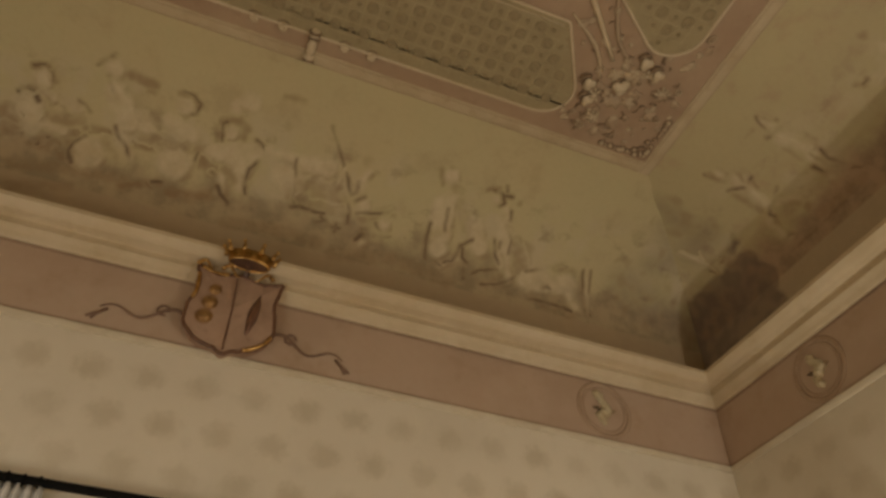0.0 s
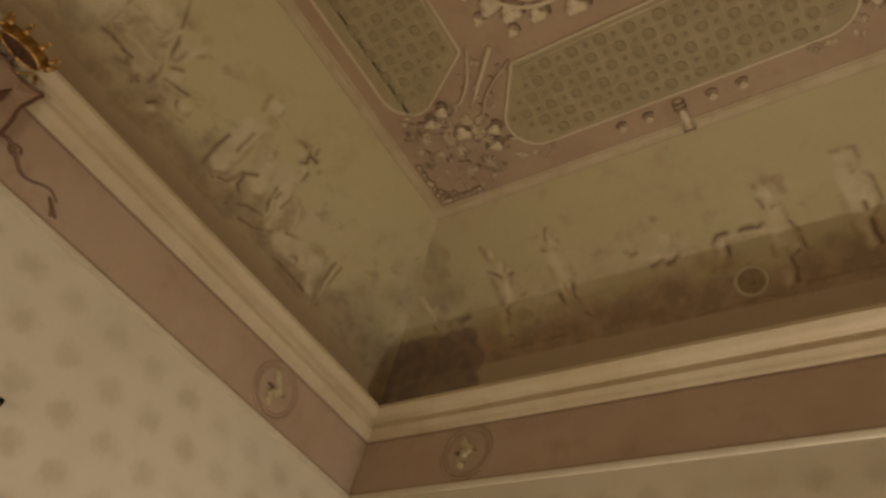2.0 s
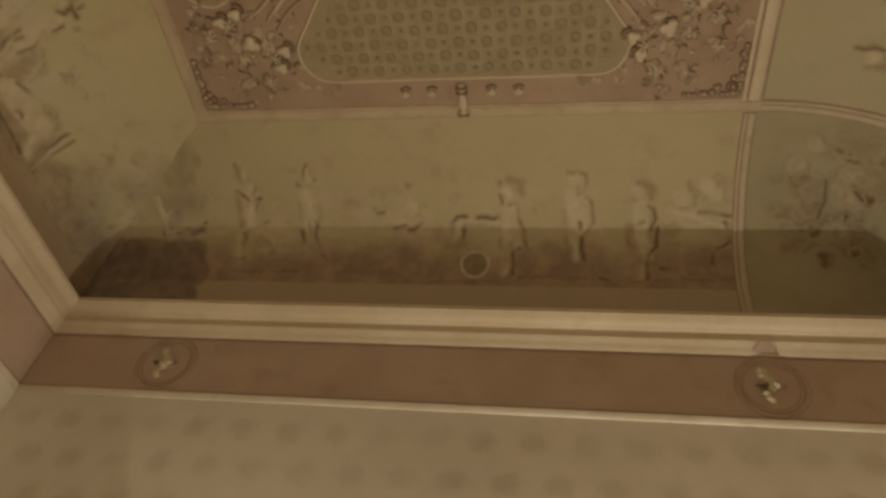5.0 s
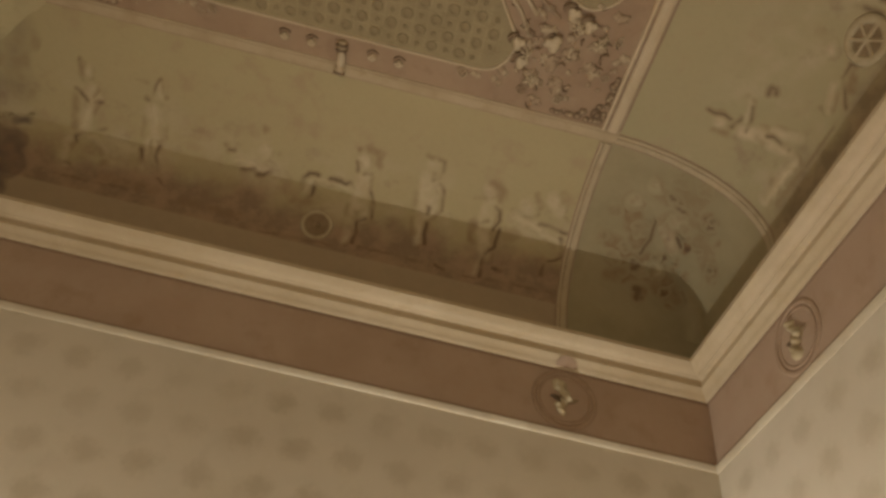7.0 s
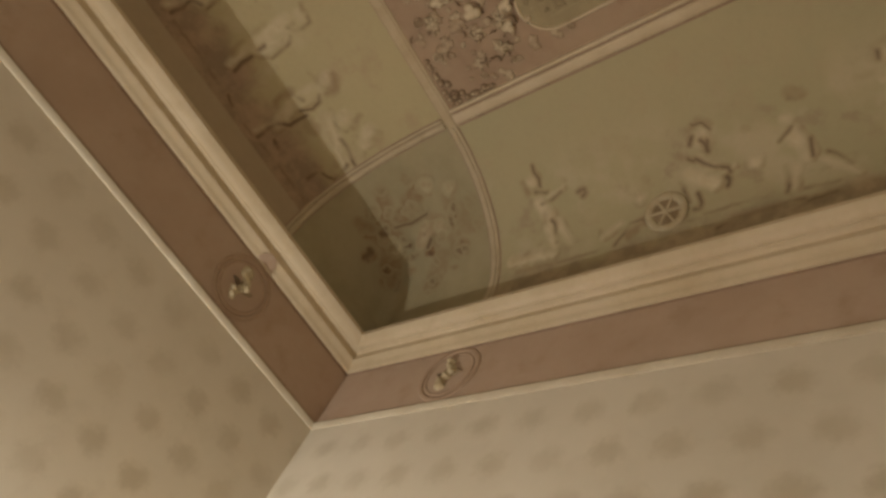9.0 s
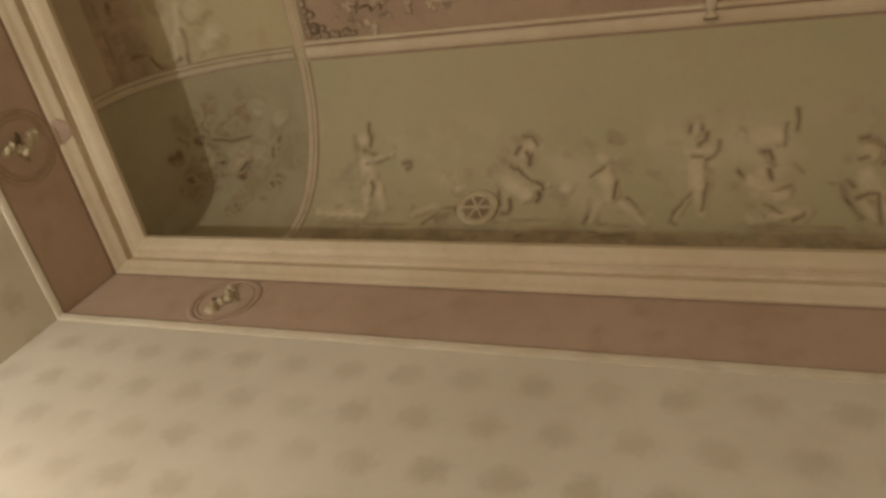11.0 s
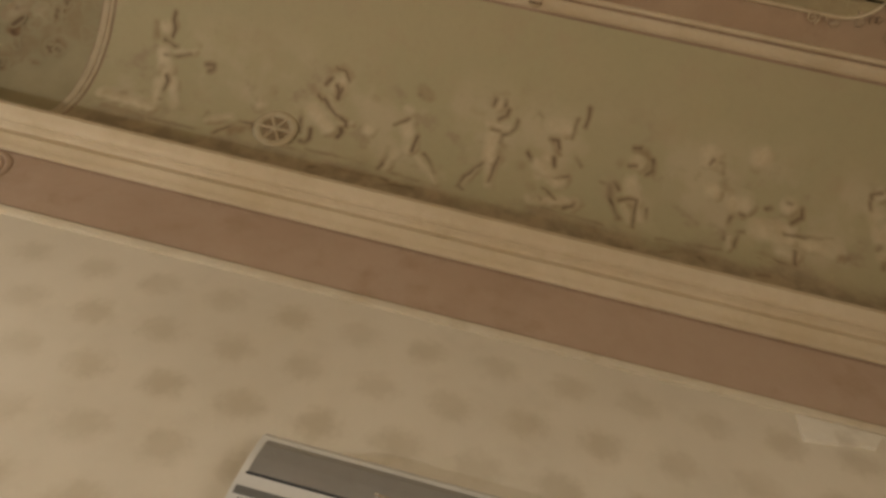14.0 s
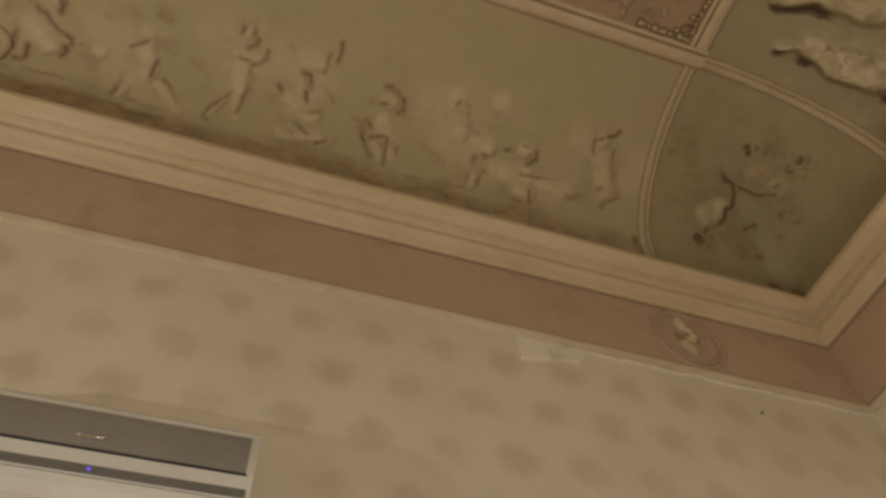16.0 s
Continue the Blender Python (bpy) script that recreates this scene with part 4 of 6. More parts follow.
brushed("W", -0.15, 0.72,
        [(.044, -.056, .158), (.051, -.116, .017, .102, .083), (.058, 0, .008, .045, -.032), (.024, .115, .033, .093, -.065), (.031, -.035, -.121, -.027, -.212), (.031, .062, -.093, .080, -.161)],
        [(.027, .500, -.121, .213, -.028, .253, .028, .206, .016, .148), (.021, .350, -.145, .170, -.124, .086), (.034, .350, -.032, -.066, .034, -.119), (.024, .450, .078, -.088, .112, -.151)],
        [(.010, -.104, .211, -.095, .217), (.007, -.102, .093, -.115, .161, -.112, .205), (.011, .101, .156, .140, .138, .178, .114), (.010, .142, .037, .103, -.026, .093, -.120, .116, -.180), (.013, -.053, -.182, -.023, -.229, .028, -.264, .028, -.292), (.010, -.103, -.109, -.088, -.116)],
        "broad pale shape with a brown-capped top on the fresco")
brushed("W", 0.35, 0.63,
        [(.032, -.302, .210, -.123, .209), (.071, -.197, .087, -.119, .036), (.057, -.066, .200, .062, .202), (.011, .153, .116, .171, .235)],
        [(.053, .300, -.079, .048, .174, .066), (.025, .300, -.146, .029, -.127, -.041)],
        [(.005, -.141, .208, -.121, .110, -.099, -.051), (.012, -.093, -.091, -.046, -.076, .010, -.080, .065, -.083, .108, -.078), (.009, -.086, -.058, -.079, -.086), (.011, .082, -.151, .129, -.118, .155, -.149, .228, -.147), (.011, .095, -.101, .124, -.127), (.009, .205, -.127, .205, -.174)],
        "pale hanging cloth with a brown fringe on the fresco")
brushed("W", 0.67, 0.69,
        [(.047, .031, -.019), (.033, -.008, .179, -.039, .093), (.033, .069, -.260), (.036, .188, -.108)],
        [(.036, .250, -.143, .252), (.036, .200, -.035, .267)],
        [(.007, -.302, .417, -.226, .284, -.173, .205, -.124, .125), (.009, -.124, .125, -.081, .043, -.069, .027), (.012, -.041, .112, -.046, .053, -.069, .027), (.011, -.040, -.009, .016, .034), (.012, -.096, .001, -.055, -.081, -.044, -.154), (.010, -.003, -.078, .096, -.050, .185, -.021, .225, .017), (.007, .130, -.106, .167, -.145), (.012, .030, -.251, .058, -.203, .049, -.166, .072, -.168), (.005, .133, -.201, .242, -.171)],
        "bare brown sapling beside a pale stone on the fresco")
brushed("W", 1.3, 0.66,
        [(.054, -.103, .353), (.073, -.095, .155, -.060, -.031), (.065, -.055, -.135), (.023, -.025, -.240, .090, -.159), (.042, -.058, .225), (.061, .144, .085, .231, -.049)],
        [(.023, .450, -.184, .389, -.144, .300), (.031, .300, -.065, .303, -.018, .286), (.019, .300, -.127, .415), (.042, .200, .010, .205, .122, .019)],
        [(.011, -.147, .023, -.153, -.056, -.136, -.169, -.132, -.216), (.008, -.063, .145, -.053, .088, -.042, -.006), (.009, -.001, -.213, .055, -.184, .075, -.123, .091, -.068, .159, -.010), (.012, .107, -.083, .119, -.139, .150, -.171), (.012, .138, -.227, .145, -.284), (.008, -.058, -.228, -.025, -.240)],
        "tall pale draped shape on the ochre fresco")
brushed("W", 1.66, 0.75,
        [(.035, -.116, .206), (.031, -.036, .159, .014, .079), (.051, -.031, .087, .047, -.092), (.031, -.003, -.146, .034, -.215), (.024, .073, -.145, .110, -.297)],
        [(.020, .600, -.139, .281, -.194, .257), (.020, .600, -.034, .259), (.051, .400, .115, -.034, .198, -.212), (.020, .400, .040, .232)],
        [(.011, -.188, .262, -.120, .267, -.080, .251, -.061, .201, -.082, .170), (.011, -.080, .251, -.021, .260), (.008, -.088, .318, -.072, .282), (.008, .006, .160, .025, .083), (.011, -.047, -.058, -.022, -.151, .020, -.211), (.009, -.003, -.066, -.004, -.106), (.006, .009, .058, .070, -.026, .076, -.124), (.008, -.089, -.390, .032, -.351, .130, -.291, .209, -.250, .231, -.204), (.008, -.156, -.328, -.100, -.284, .019, -.248)],
        "pale upright shape with a brown cape on the fresco")
brushed("W", 2.14, 0.48,
        [(.067, -.245, -.014, .072, .048), (.046, .093, -.008, .143, -.101), (.017, .197, .183, .249, -.095)],
        [(.017, .300, -.057, .137, -.012, .169), (.025, .400, -.115, -.021)],
        [(.008, -.258, .064, -.136, .104, -.043, .169, .014, .200), (.012, -.115, -.021, -.083, -.004, -.064, -.016), (.010, -.370, -.133, -.257, -.132, -.130, -.123, -.001, -.123, .086, -.139), (.014, .055, -.125, .108, -.137), (.008, .164, .174, .213, -.127), (.005, .223, .190, .257, -.137)],
        "pale low mound beside a thin painted post on the fresco")
brushed("W", 0.03, 1.14,
        [(.062, -.169, -.042), (.041, -.242, -.097)],
        [(.024, .400, .023, .062, .126, .065), (.028, .250, .077, -.122)],
        [(.007, .048, .059, .116, .064)],
        "faint pale cloud with a brown smudge on the fresco")
brushed("N", -2.24, 0.77,
        [(.040, -.010, .316), (.044, .015, .193, .010, -.044), (.018, .016, .121, .088, .162), (.033, -.007, -.048, -.067, -.137), (.026, -.056, -.135, -.056, -.261), (.015, -.065, -.291, -.007, -.302), (.022, .071, -.084, .188, -.160)],
        [(.022, .450, -.050, .362, -.037, .295), (.026, .350, -.069, .145, -.046, -.034), (.029, .350, .191, -.225), (.026, .250, .094, -.114, .161, -.172)],
        [(.010, -.073, .192, -.032, .167, .008, .133), (.009, .077, .136, .099, .150), (.008, .032, -.071, .091, -.041, .147, -.018), (.010, -.012, -.136, -.025, -.101, .032, -.067), (.009, -.068, -.283, -.029, -.277, -.002, -.293), (.007, -.055, .384, -.059, .292, -.035, .258)],
        "pale kneeling shape on the brown fresco ground")
brushed("N", -1.8, 0.87,
        [(.029, -.006, .225, .001, .171), (.040, -.024, .077, .023, -.081), (.015, .031, .066, .068, -.056), (.022, -.020, -.123, -.019, -.290), (.022, .029, -.136, .092, -.293)],
        [(.015, .350, -.065, .016, -.058, -.111), (.015, .300, .073, -.020, .085, -.073), (.011, .300, .018, .284, -.006, .206), (.018, .700, .059, .168), (.007, .300, -.142, .242, -.078, .238)],
        [(.010, -.072, .139, -.035, .128, .030, .120), (.005, -.039, .147, -.024, .222, .014, .276), (.012, -.045, -.182, -.036, -.237, -.010, -.278), (.012, .059, -.142, .043, -.207, .073, -.251, .085, -.295)],
        "pale standing shape on the brown fresco ground")
brushed("N", -1.17, 0.79,
        [(.029, -.091, -.020, .114, -.039), (.044, .084, .059)],
        [(.022, .500, -.164, .054, -.143, .020), (.029, .400, .061, .209), (.018, .500, -.048, -.070, .043, -.060), (.015, .300, .175, .072)],
        [(.007, -.140, .024, -.107, .025), (.007, -.035, -.078, .043, -.057), (.008, .066, -.090, .101, -.078, .127, -.056)],
        "pale low shape between brown tufts on the fresco")
brushed("N", -0.68, 0.72,
        [(.029, -.081, .021, -.109, -.042), (.022, -.048, .047, .065, .026, .248, .037)],
        [(.022, .400, -.168, -.132, -.063, -.103)],
        [(.012, -.131, -.042, -.137, .028, -.105, .069, -.051, .073), (.012, -.058, -.012, -.067, -.073, -.094, -.091), (.012, .031, .066, .078, .069, .127, .058, .177, .072), (.007, .124, -.002, .215, .007)],
        "pale curled ribbon on the brown fresco")
brushed("N", -0.42, 0.73,
        [(.047, -.036, .215), (.054, -.022, .100, -.018, -.065), (.029, -.046, -.125, -.040, -.318), (.033, .042, -.094, .032, -.151)],
        [(.029, .420, -.027, .301, .049, .276, .055, .221), (.015, .800, -.080, .287), (.015, .500, -.063, .197), (.018, .400, .063, -.036, .086, -.143), (.018, .400, -.077, -.085, -.082, -.130)],
        [(.008, -.026, .136, .017, .141), (.013, .049, -.142, -.001, -.175, .004, -.231, .004, -.319), (.007, .042, .035, .079, -.051, .083, -.125), (.005, -.085, .200, -.072, .147)],
        "pale walking shape with a brown-capped top on the fresco")
brushed("N", 0.01, 0.81,
        [(.040, -.034, .226), (.062, -.043, .114, -.015, -.084), (.033, -.036, -.124, -.024, -.290), (.018, .033, .089, .043, -.058)],
        [(.018, .500, -.083, .268, -.009, .259), (.022, .250, -.103, .014, -.090, -.077), (.022, .350, -.087, -.149, -.067, -.240)],
        [(.010, -.072, .275, -.018, .271, .027, .259, .028, .198, .014, .145, -.019, .125), (.008, -.022, .172, -.016, .129), (.007, .034, .107, .061, .073, .075, .002, .077, -.060), (.010, -.001, -.056, -.003, -.093), (.012, .006, -.154, .005, -.229, .017, -.292), (.011, .119, -.419, .175, -.440)],
        "pale upright shape standing on the brown painted ground")
brushed("N", 0.41, 0.71,
        [(.048, -.046, .240), (.055, -.020, .145, -.045, -.005), (.040, -.024, -.021, .012, -.165), (.018, -.011, -.187, -.029, -.308)],
        [(.026, .450, -.038, .302, .041, .265, .032, .208), (.033, .500, -.103, .012, -.089, -.086), (.048, .300, .084, -.006, .163, .005), (.015, .300, -.074, .186, -.127, .174)],
        [(.010, .009, .150, .045, .128, .061, .072, .027, .004), (.010, -.122, .017, -.075, .023, -.023, .049), (.012, .070, .011, .060, -.101, .008, -.166, .003, -.223, .008, -.323), (.012, .081, -.239, .130, -.255)],
        "pale bent shape standing on the brown painted ground")
brushed("N", 0.76, 0.83,
        [(.048, -.136, .095), (.033, -.196, .013, -.023, -.036), (.029, .019, -.067, .132, -.088), (.048, .013, .173, .062, .105)],
        [(.022, .400, -.097, .175, -.065, .106), (.029, .250, .058, .217, .083, .183), (.029, .200, .041, -.230, .135, -.254)],
        [(.010, -.225, .038, -.181, .034, -.131, .018, -.088, .025), (.008, -.080, .085, -.063, .051, -.088, .025), (.010, -.027, -.011, .027, -.008, .103, -.023, .160, -.029), (.010, .122, -.071, .151, -.141, .147, -.196, .050, -.247, .043, -.335), (.007, .117, .068, .138, .049), (.007, -.163, .081, -.145, .083)],
        "pale folded cloth shapes beside the rib on the fresco")
brushed("E", 1.96, 0.77,
        [(.043, -.085, .184), (.043, -.068, .053, -.018, -.073), (.016, -.003, .069, .110, .097), (.036, -.040, -.113, -.011, -.236), (.030, .024, -.101, .089, -.236), (.043, -.305, -.260, -.026, -.280)],
        [(.020, .450, -.146, .201, -.133, .123), (.016, .450, -.051, .262, -.031, .187), (.020, .350, -.055, -.028, -.055, -.062), (.020, .450, .120, .132), (.033, .200, -.197, -.236)],
        [(.009, -.046, .278, -.054, .230, -.035, .186, -.042, .147), (.009, -.082, .122, -.052, .110, -.003, .099), (.007, -.055, .042, .002, .044, .081, .073), (.009, -.011, -.072, .008, -.104, 0, -.159, .009, -.220), (.012, .182, .041, .227, .049, .231, .017, .207, .006), (.009, .276, -.266, .280, -.234, .303, -.260)],
        "pale leaning shape beside a pale rock on the olive fresco")
brushed("E", 1.33, 0.53,
        [(.034, -.088, .130), (.024, -.327, -.036, -.215, .015)],
        [(.030, .500, -.184, -.070, -.099, -.038), (.027, .500, -.014, -.079), (.030, .200, -.046, .222)],
        [(.008, -.257, -.114, -.207, -.053, -.164, -.001, -.093, -.001, -.038, -.064), (.012, .152, -.022, .143, -.055, .109, -.084), (.011, .138, .137, .152, .106, .158, .018), (.011, .217, .048, .226, -.006, .215, -.043, .187, -.033)],
        "brown cart shaft and wedge painted beside the wheel")
brushed("E", 1.03, 0.78,
        [(.047, .003, .079), (.022, -.043, -.008, .022, -.079), (.041, -.105, -.085, .014, -.175), (.016, .064, -.121, .124, -.110)],
        [(.019, .400, -.057, .147, .001, .178, .047, .133), (.016, .550, -.058, .100), (.022, .500, .003, .047), (.025, .250, -.131, .025)],
        [(.009, -.069, .073, -.051, .111), (.006, -.029, .168, .021, .159, .051, .112), (.010, -.009, .077, .009, .049, .008, .010), (.009, .023, .063, .013, .033), (.009, -.058, -.011, -.017, -.052, .029, -.085, .086, -.107, .094, -.139), (.013, .072, -.154, .084, -.176, .073, -.206), (.006, -.093, -.001, -.069, -.019)],
        "pale stooping shape behind the wheel on the olive fresco")
brushed("E", 0.6, 0.66,
        [(.035, -.023, .156), (.041, -.022, .078, .035, -.043), (.022, -.031, -.092, -.063, -.211), (.022, .094, -.101, .212, -.224), (.041, -.207, -.005)],
        [(.032, .420, .017, .273, .068, .250), (.019, .300, -.225, .176), (.019, .300, .043, -.008)],
        [(.007, -.080, .057, -.040, .087, -.019, .107), (.010, .052, .020, .047, -.024, .043, -.066), (.010, -.079, -.084, -.074, -.143, -.082, -.195, -.096, -.226), (.006, .112, -.069, .151, -.107, .194, -.170), (.011, .011, .241, .034, .234)],
        "pale striding shape on the olive fresco")
brushed("E", 0.15, 0.75,
        [(.036, -.015, .196), (.018, -.047, .094, .060, .088), (.042, -.003, .024, .006, -.102), (.021, -.043, -.162, -.096, -.281), (.024, .015, -.150, .033, -.251)],
        [(.015, .300, -.045, .246, .012, .260), (.024, .400, .049, -.015, .052, -.110), (.018, .200, -.085, .133, -.147, .138), (.018, .350, -.020, -.124, -.055, -.181)],
        [(.010, -.038, .223, -.046, .184), (.010, .013, .225, .018, .200), (.008, .042, .184, .035, .144, .002, .123), (.010, .106, .134, .104, .094, .075, .060, .038, .047), (.005, -.026, .065, .020, .062), (.008, .039, .040, .038, 0), (.007, -.028, -.132, -.057, -.171, -.098, -.237, -.121, -.306, -.089, -.318), (.006, .035, -.147, .030, -.234), (.006, .046, -.079, .032, -.164)],
        "tall pale leaning shape on the olive fresco")
brushed("E", -0.19, 0.71,
        [(.030, -.035, .019), (.021, -.075, -.094, .067, -.066), (.039, -.086, -.031, .044, -.103), (.033, -.084, -.235, .144, -.201), (.021, .133, -.240), (.039, -.052, .190, .022, .187)],
        [(.021, .500, -.028, .109, .013, .050), (.030, .250, -.171, -.054), (.024, .200, -.094, -.165)],
        [(.010, -.054, .121, -.006, .119, .006, .085), (.010, -.013, .030, .001, -.022), (.010, -.149, .021, -.127, -.001, -.124, -.019), (.006, -.077, -.085, -.003, -.090, .080, -.057), (.005, -.037, -.153, .010, -.177, .043, -.206), (.010, -.075, -.232, -.051, -.216, -.032, -.226), (.008, .091, -.249, .132, -.222, .144, -.201), (.006, -.160, .209, -.142, .241, -.118, .224, -.107, .166), (.008, .113, .322, .114, .262, .111, .218), (.004, .063, .254, .059, .149), (.007, .107, .051, .136, .016)],
        "pale low shape under a small banner on the olive fresco")
brushed("E", -0.61, 0.67,
        [(.042, -.003, .147), (.045, -.012, .023, .012, -.052), (.018, -.032, -.093, .011, -.203), (.018, .042, -.061, .066, -.173)],
        [(.021, .500, -.029, .210, .030, .203, .066, .158, .076, .101), (.030, .200, -.085, .116), (.021, .300, .002, -.085, .035, -.145)],
        [(.012, -.116, -.012, -.098, -.090, -.069, -.151, -.046, -.191), (.008, -.096, .007, -.069, -.019), (.011, .070, .175, .082, .117, .058, .089), (.007, -.056, -.081, -.015, -.063, .028, -.064), (.007, .033, -.063, .030, -.146, .032, -.224), (.007, -.038, .209, -.002, .219), (.006, -.041, .116, -.013, .120), (.006, -.166, -.006, -.137, -.007), (.006, .090, -.093, .092, -.149)],
        "pale crouching shape with a brown-capped top on the fresco")
brushed("E", -1.13, 0.74,
        [(.057, -.173, .182), (.057, .079, .240), (.069, .028, -.017), (.020, .001, -.211, -.007, -.280), (.046, -.116, .015)],
        [(.029, .300, -.143, .173), (.029, .250, -.079, .052, -.034, .031), (.023, .200, .054, .163, .094, .171)],
        [(.009, -.161, .150, -.150, .178), (.008, -.113, .163, -.096, .160), (.007, -.092, .144, -.087, .115), (.006, -.005, -.101, -.021, -.151, -.026, -.233), (.007, .027, -.178, .081, -.161, .135, -.150, .160, -.099), (.006, .034, -.077, .057, -.079), (.006, .036, -.187, .023, -.273), (.010, .160, -.014, .181, -.007)],
        "faded pale pair of shapes on the olive fresco")
brushed("E", -1.45, 0.59,
        [(.049, -.047, .174), (.066, -.175, .018, -.043, .025), (.036, -.064, -.070, .003, -.085), (.043, .060, .005, .213, -.008)],
        [(.020, .350, .010, .174), (.020, .300, -.159, -.119, -.027, -.151), (.026, .500, .233, -.038)],
        [(.008, -.061, .192, -.044, .191), (.008, .020, .178, .021, .128, -.022, .092), (.008, .001, -.067, .005, -.140), (.005, -.059, .020, .056, .031, .187, .056), (.009, -.156, -.077, -.130, -.073), (.009, .217, -.053, .266, -.027), (.007, -.191, -.123, -.109, -.133, -.043, -.149)],
        "pale low rounded shape on the olive fresco")
brushed("E", -1.91, 0.74,
        [(.037, -.082, .181), (.050, -.067, .069, -.017, -.083), (.030, -.027, -.138)],
        [(.023, .400, .004, .089, .064, -.093), (.017, .300, -.118, .187), (.017, .500, .178, -.372)],
        [(.012, -.004, .259, -.019, .231, -.058, .213), (.007, -.125, .152, -.132, .172, -.086, .193), (.005, -.127, .135, -.116, .095), (.007, -.004, .154, -.002, .087), (.009, -.057, -.095, -.045, -.081), (.007, .073, -.108, .008, -.148, -.017, -.169), (.009, -.017, -.169, -.022, -.196), (.012, .186, -.340, .179, -.401)],
        "pale upright shape beside the rib on the olive fresco")

# the painted ground under them
brushed("W", -0.8, 0.52,
        [],
        [(.046, .500, -.523, .114, -.389, .124, -.263, .118, -.156, .128, -.049, .144), (.056, .550, .059, .160, .234, .178, .402, .177, .498, .134), (.039, .300, -.495, -.193, -.305, -.142, -.128, -.120, .087, -.106), (.033, .550, .084, -.147, .254, -.071), (.036, .500, .345, -.099, .492, -.091, .609, -.024), (.052, .400, -.444, 0, -.288, -.011, -.227, -.057), (.039, .250, -.440, -.333, -.177, -.246), (.052, .350, .538, .110, .732, .095)],
        [],
        "mottled brown ground painted behind the drums", "painted_ground", "painted ground", "painted ground on the cove", lift=-0.0006)
brushed("W", 1.16, 0.49,
        [],
        [(.050, .300, -1.253, -.177, -.988, -.132, -.701, -.146), (.054, .280, -.584, -.196, -.184, -.114, .174, -.182), (.058, .320, .497, .194, .685, .205, .699, .068, .531, -.079), (.070, .250, -.870, .119, -.617, .136), (.039, .350, -.458, .105, -.289, .191), (.035, .300, .871, -.158, 1.085, -.189), (.031, .250, .804, .076, 1.052, .140)],
        [],
        "faded brown ground painted under the pale shapes", "painted_ground", "painted ground", "painted ground on the cove", lift=-0.0006)
brushed("E", 1.06, 0.4,
        [],
        [(.025, .300, .111, -.024, .356, -.026), (.029, .300, -1.168, .033, -.896, .023)],
        [(.006, -.036, .048, .211, .054, .402, .030, .587, .014), (.012, .035, -.072, .148, -.042, .180, -.029), (.010, .299, -.041, .370, -.022, .434, -.036), (.010, .454, -.059, .571, -.048), (.007, -.159, .039, -.027, .020), (.006, -.887, .006, -.660, .010, -.527, .016)],
        "ragged brown ground painted below the cart", "painted_ground", "painted ground", "painted ground on the cove", ink=0.5, lift=-0.0006)
brushed("E", -0.81, 0.38,
        [],
        [(.027, .250, -.697, .040, -.352, -.012), (.027, .250, -.021, -.004, .249, -.011)],
        [(.005, -.700, .066, -.525, .044, -.326, .035), (.009, -.269, -.117, -.174, -.094), (.007, -.024, -.069, .031, -.043), (.009, .167, -.033, .192, -.047), (.007, .468, .064, .546, .048), (.008, .453, -.063, .507, -.051), (.005, -.048, .028, .143, .039, .279, .055)],
        "ragged brown ground painted above the cornice", "painted_ground", "painted ground", "painted ground on the cove", ink=0.5, lift=-0.0006)
brushed("N", -1.02, 0.41,
        [],
        [(.034, .300, -1.003, .040, -.673, .031), (.034, .300, -.483, -.001, -.120, -.004)],
        [(.008, -1.275, -.013, -.988, -.007, -.773, .002), (.011, -.678, .122, -.644, .088, -.603, .071), (.006, -.24, -.006, -.12, -.03), (.008, .008, -.083, .219, -.064, .469, -.056), (.008, .643, -.019, .896, -.019, 1.150, -.027), (.008, 1.332, -.048, 1.619, -.026, 1.907, -.021)],
        "dark ragged foot of the painted brown ground", "painted_ground", "painted ground", "painted ground on the cove", ink=0.42, lift=-0.0006)


def wheel(w, u, v, r, label, spokes):
    top = thing("wheel_relief", (0, 0, 0), label, "relief", "wheels on the cove")
    top.matrix_basis = cove_frame(w, u, v, 0.004)
    bm = bmesh.new()
    tube(bm, [(r * 0.90 * math.cos(q), r * 0.90 * math.sin(q), 0.004) for q in np.linspace(0, 2 * math.pi, 25)[:-1]], r * (0.24 if spokes else 0.15), 6, True)
    bmesh.ops.scale(bm, vec=(1, 1, 0.5), verts=bm.verts)
    part("rim", bm, FIGURE, top, "pale rim", True)
    bm = bmesh.new()
    rim = [bm.verts.new((r * 0.9 * math.cos(q), r * 0.9 * math.sin(q), 0.004)) for q in np.linspace(0, 2 * math.pi, 25)[:-1]]
    low = [bm.verts.new((p.co.x, p.co.y, -0.004)) for p in rim]
    bm.faces.new(rim)
    for k in range(24):
        bm.faces.new((low[k - 1], low[k], rim[k], rim[k - 1]))
    part("field", bm, UMBER, top, "dark brown painted field")
    bm = bmesh.new()
    ball(bm, (0, 0, 0.006), r * 0.2, (1, 1, 0.6))
    part("hub", bm, FIGURE if spokes else UMBER, top)
    for k in range(spokes):
        q = 2 * math.pi * k / spokes
        bm = bmesh.new()
        tube(bm, [(0.1 * r * math.cos(q), 0.1 * r * math.sin(q), 0.006), (0.85 * r * math.cos(q), 0.85 * r * math.sin(q), 0.006)], r * 0.09, 5)
        part("spoke", bm, PALE, top)


wheel("N", -0.66, 0.472, 0.100, "round pale wheel with a dark field, painted low on the cove", 0)
wheel("E", 1.29, 0.53, 0.108, "pale spoked cart wheel in relief on the cove", 6)

# ---- painted bouquets in the corner panels ----


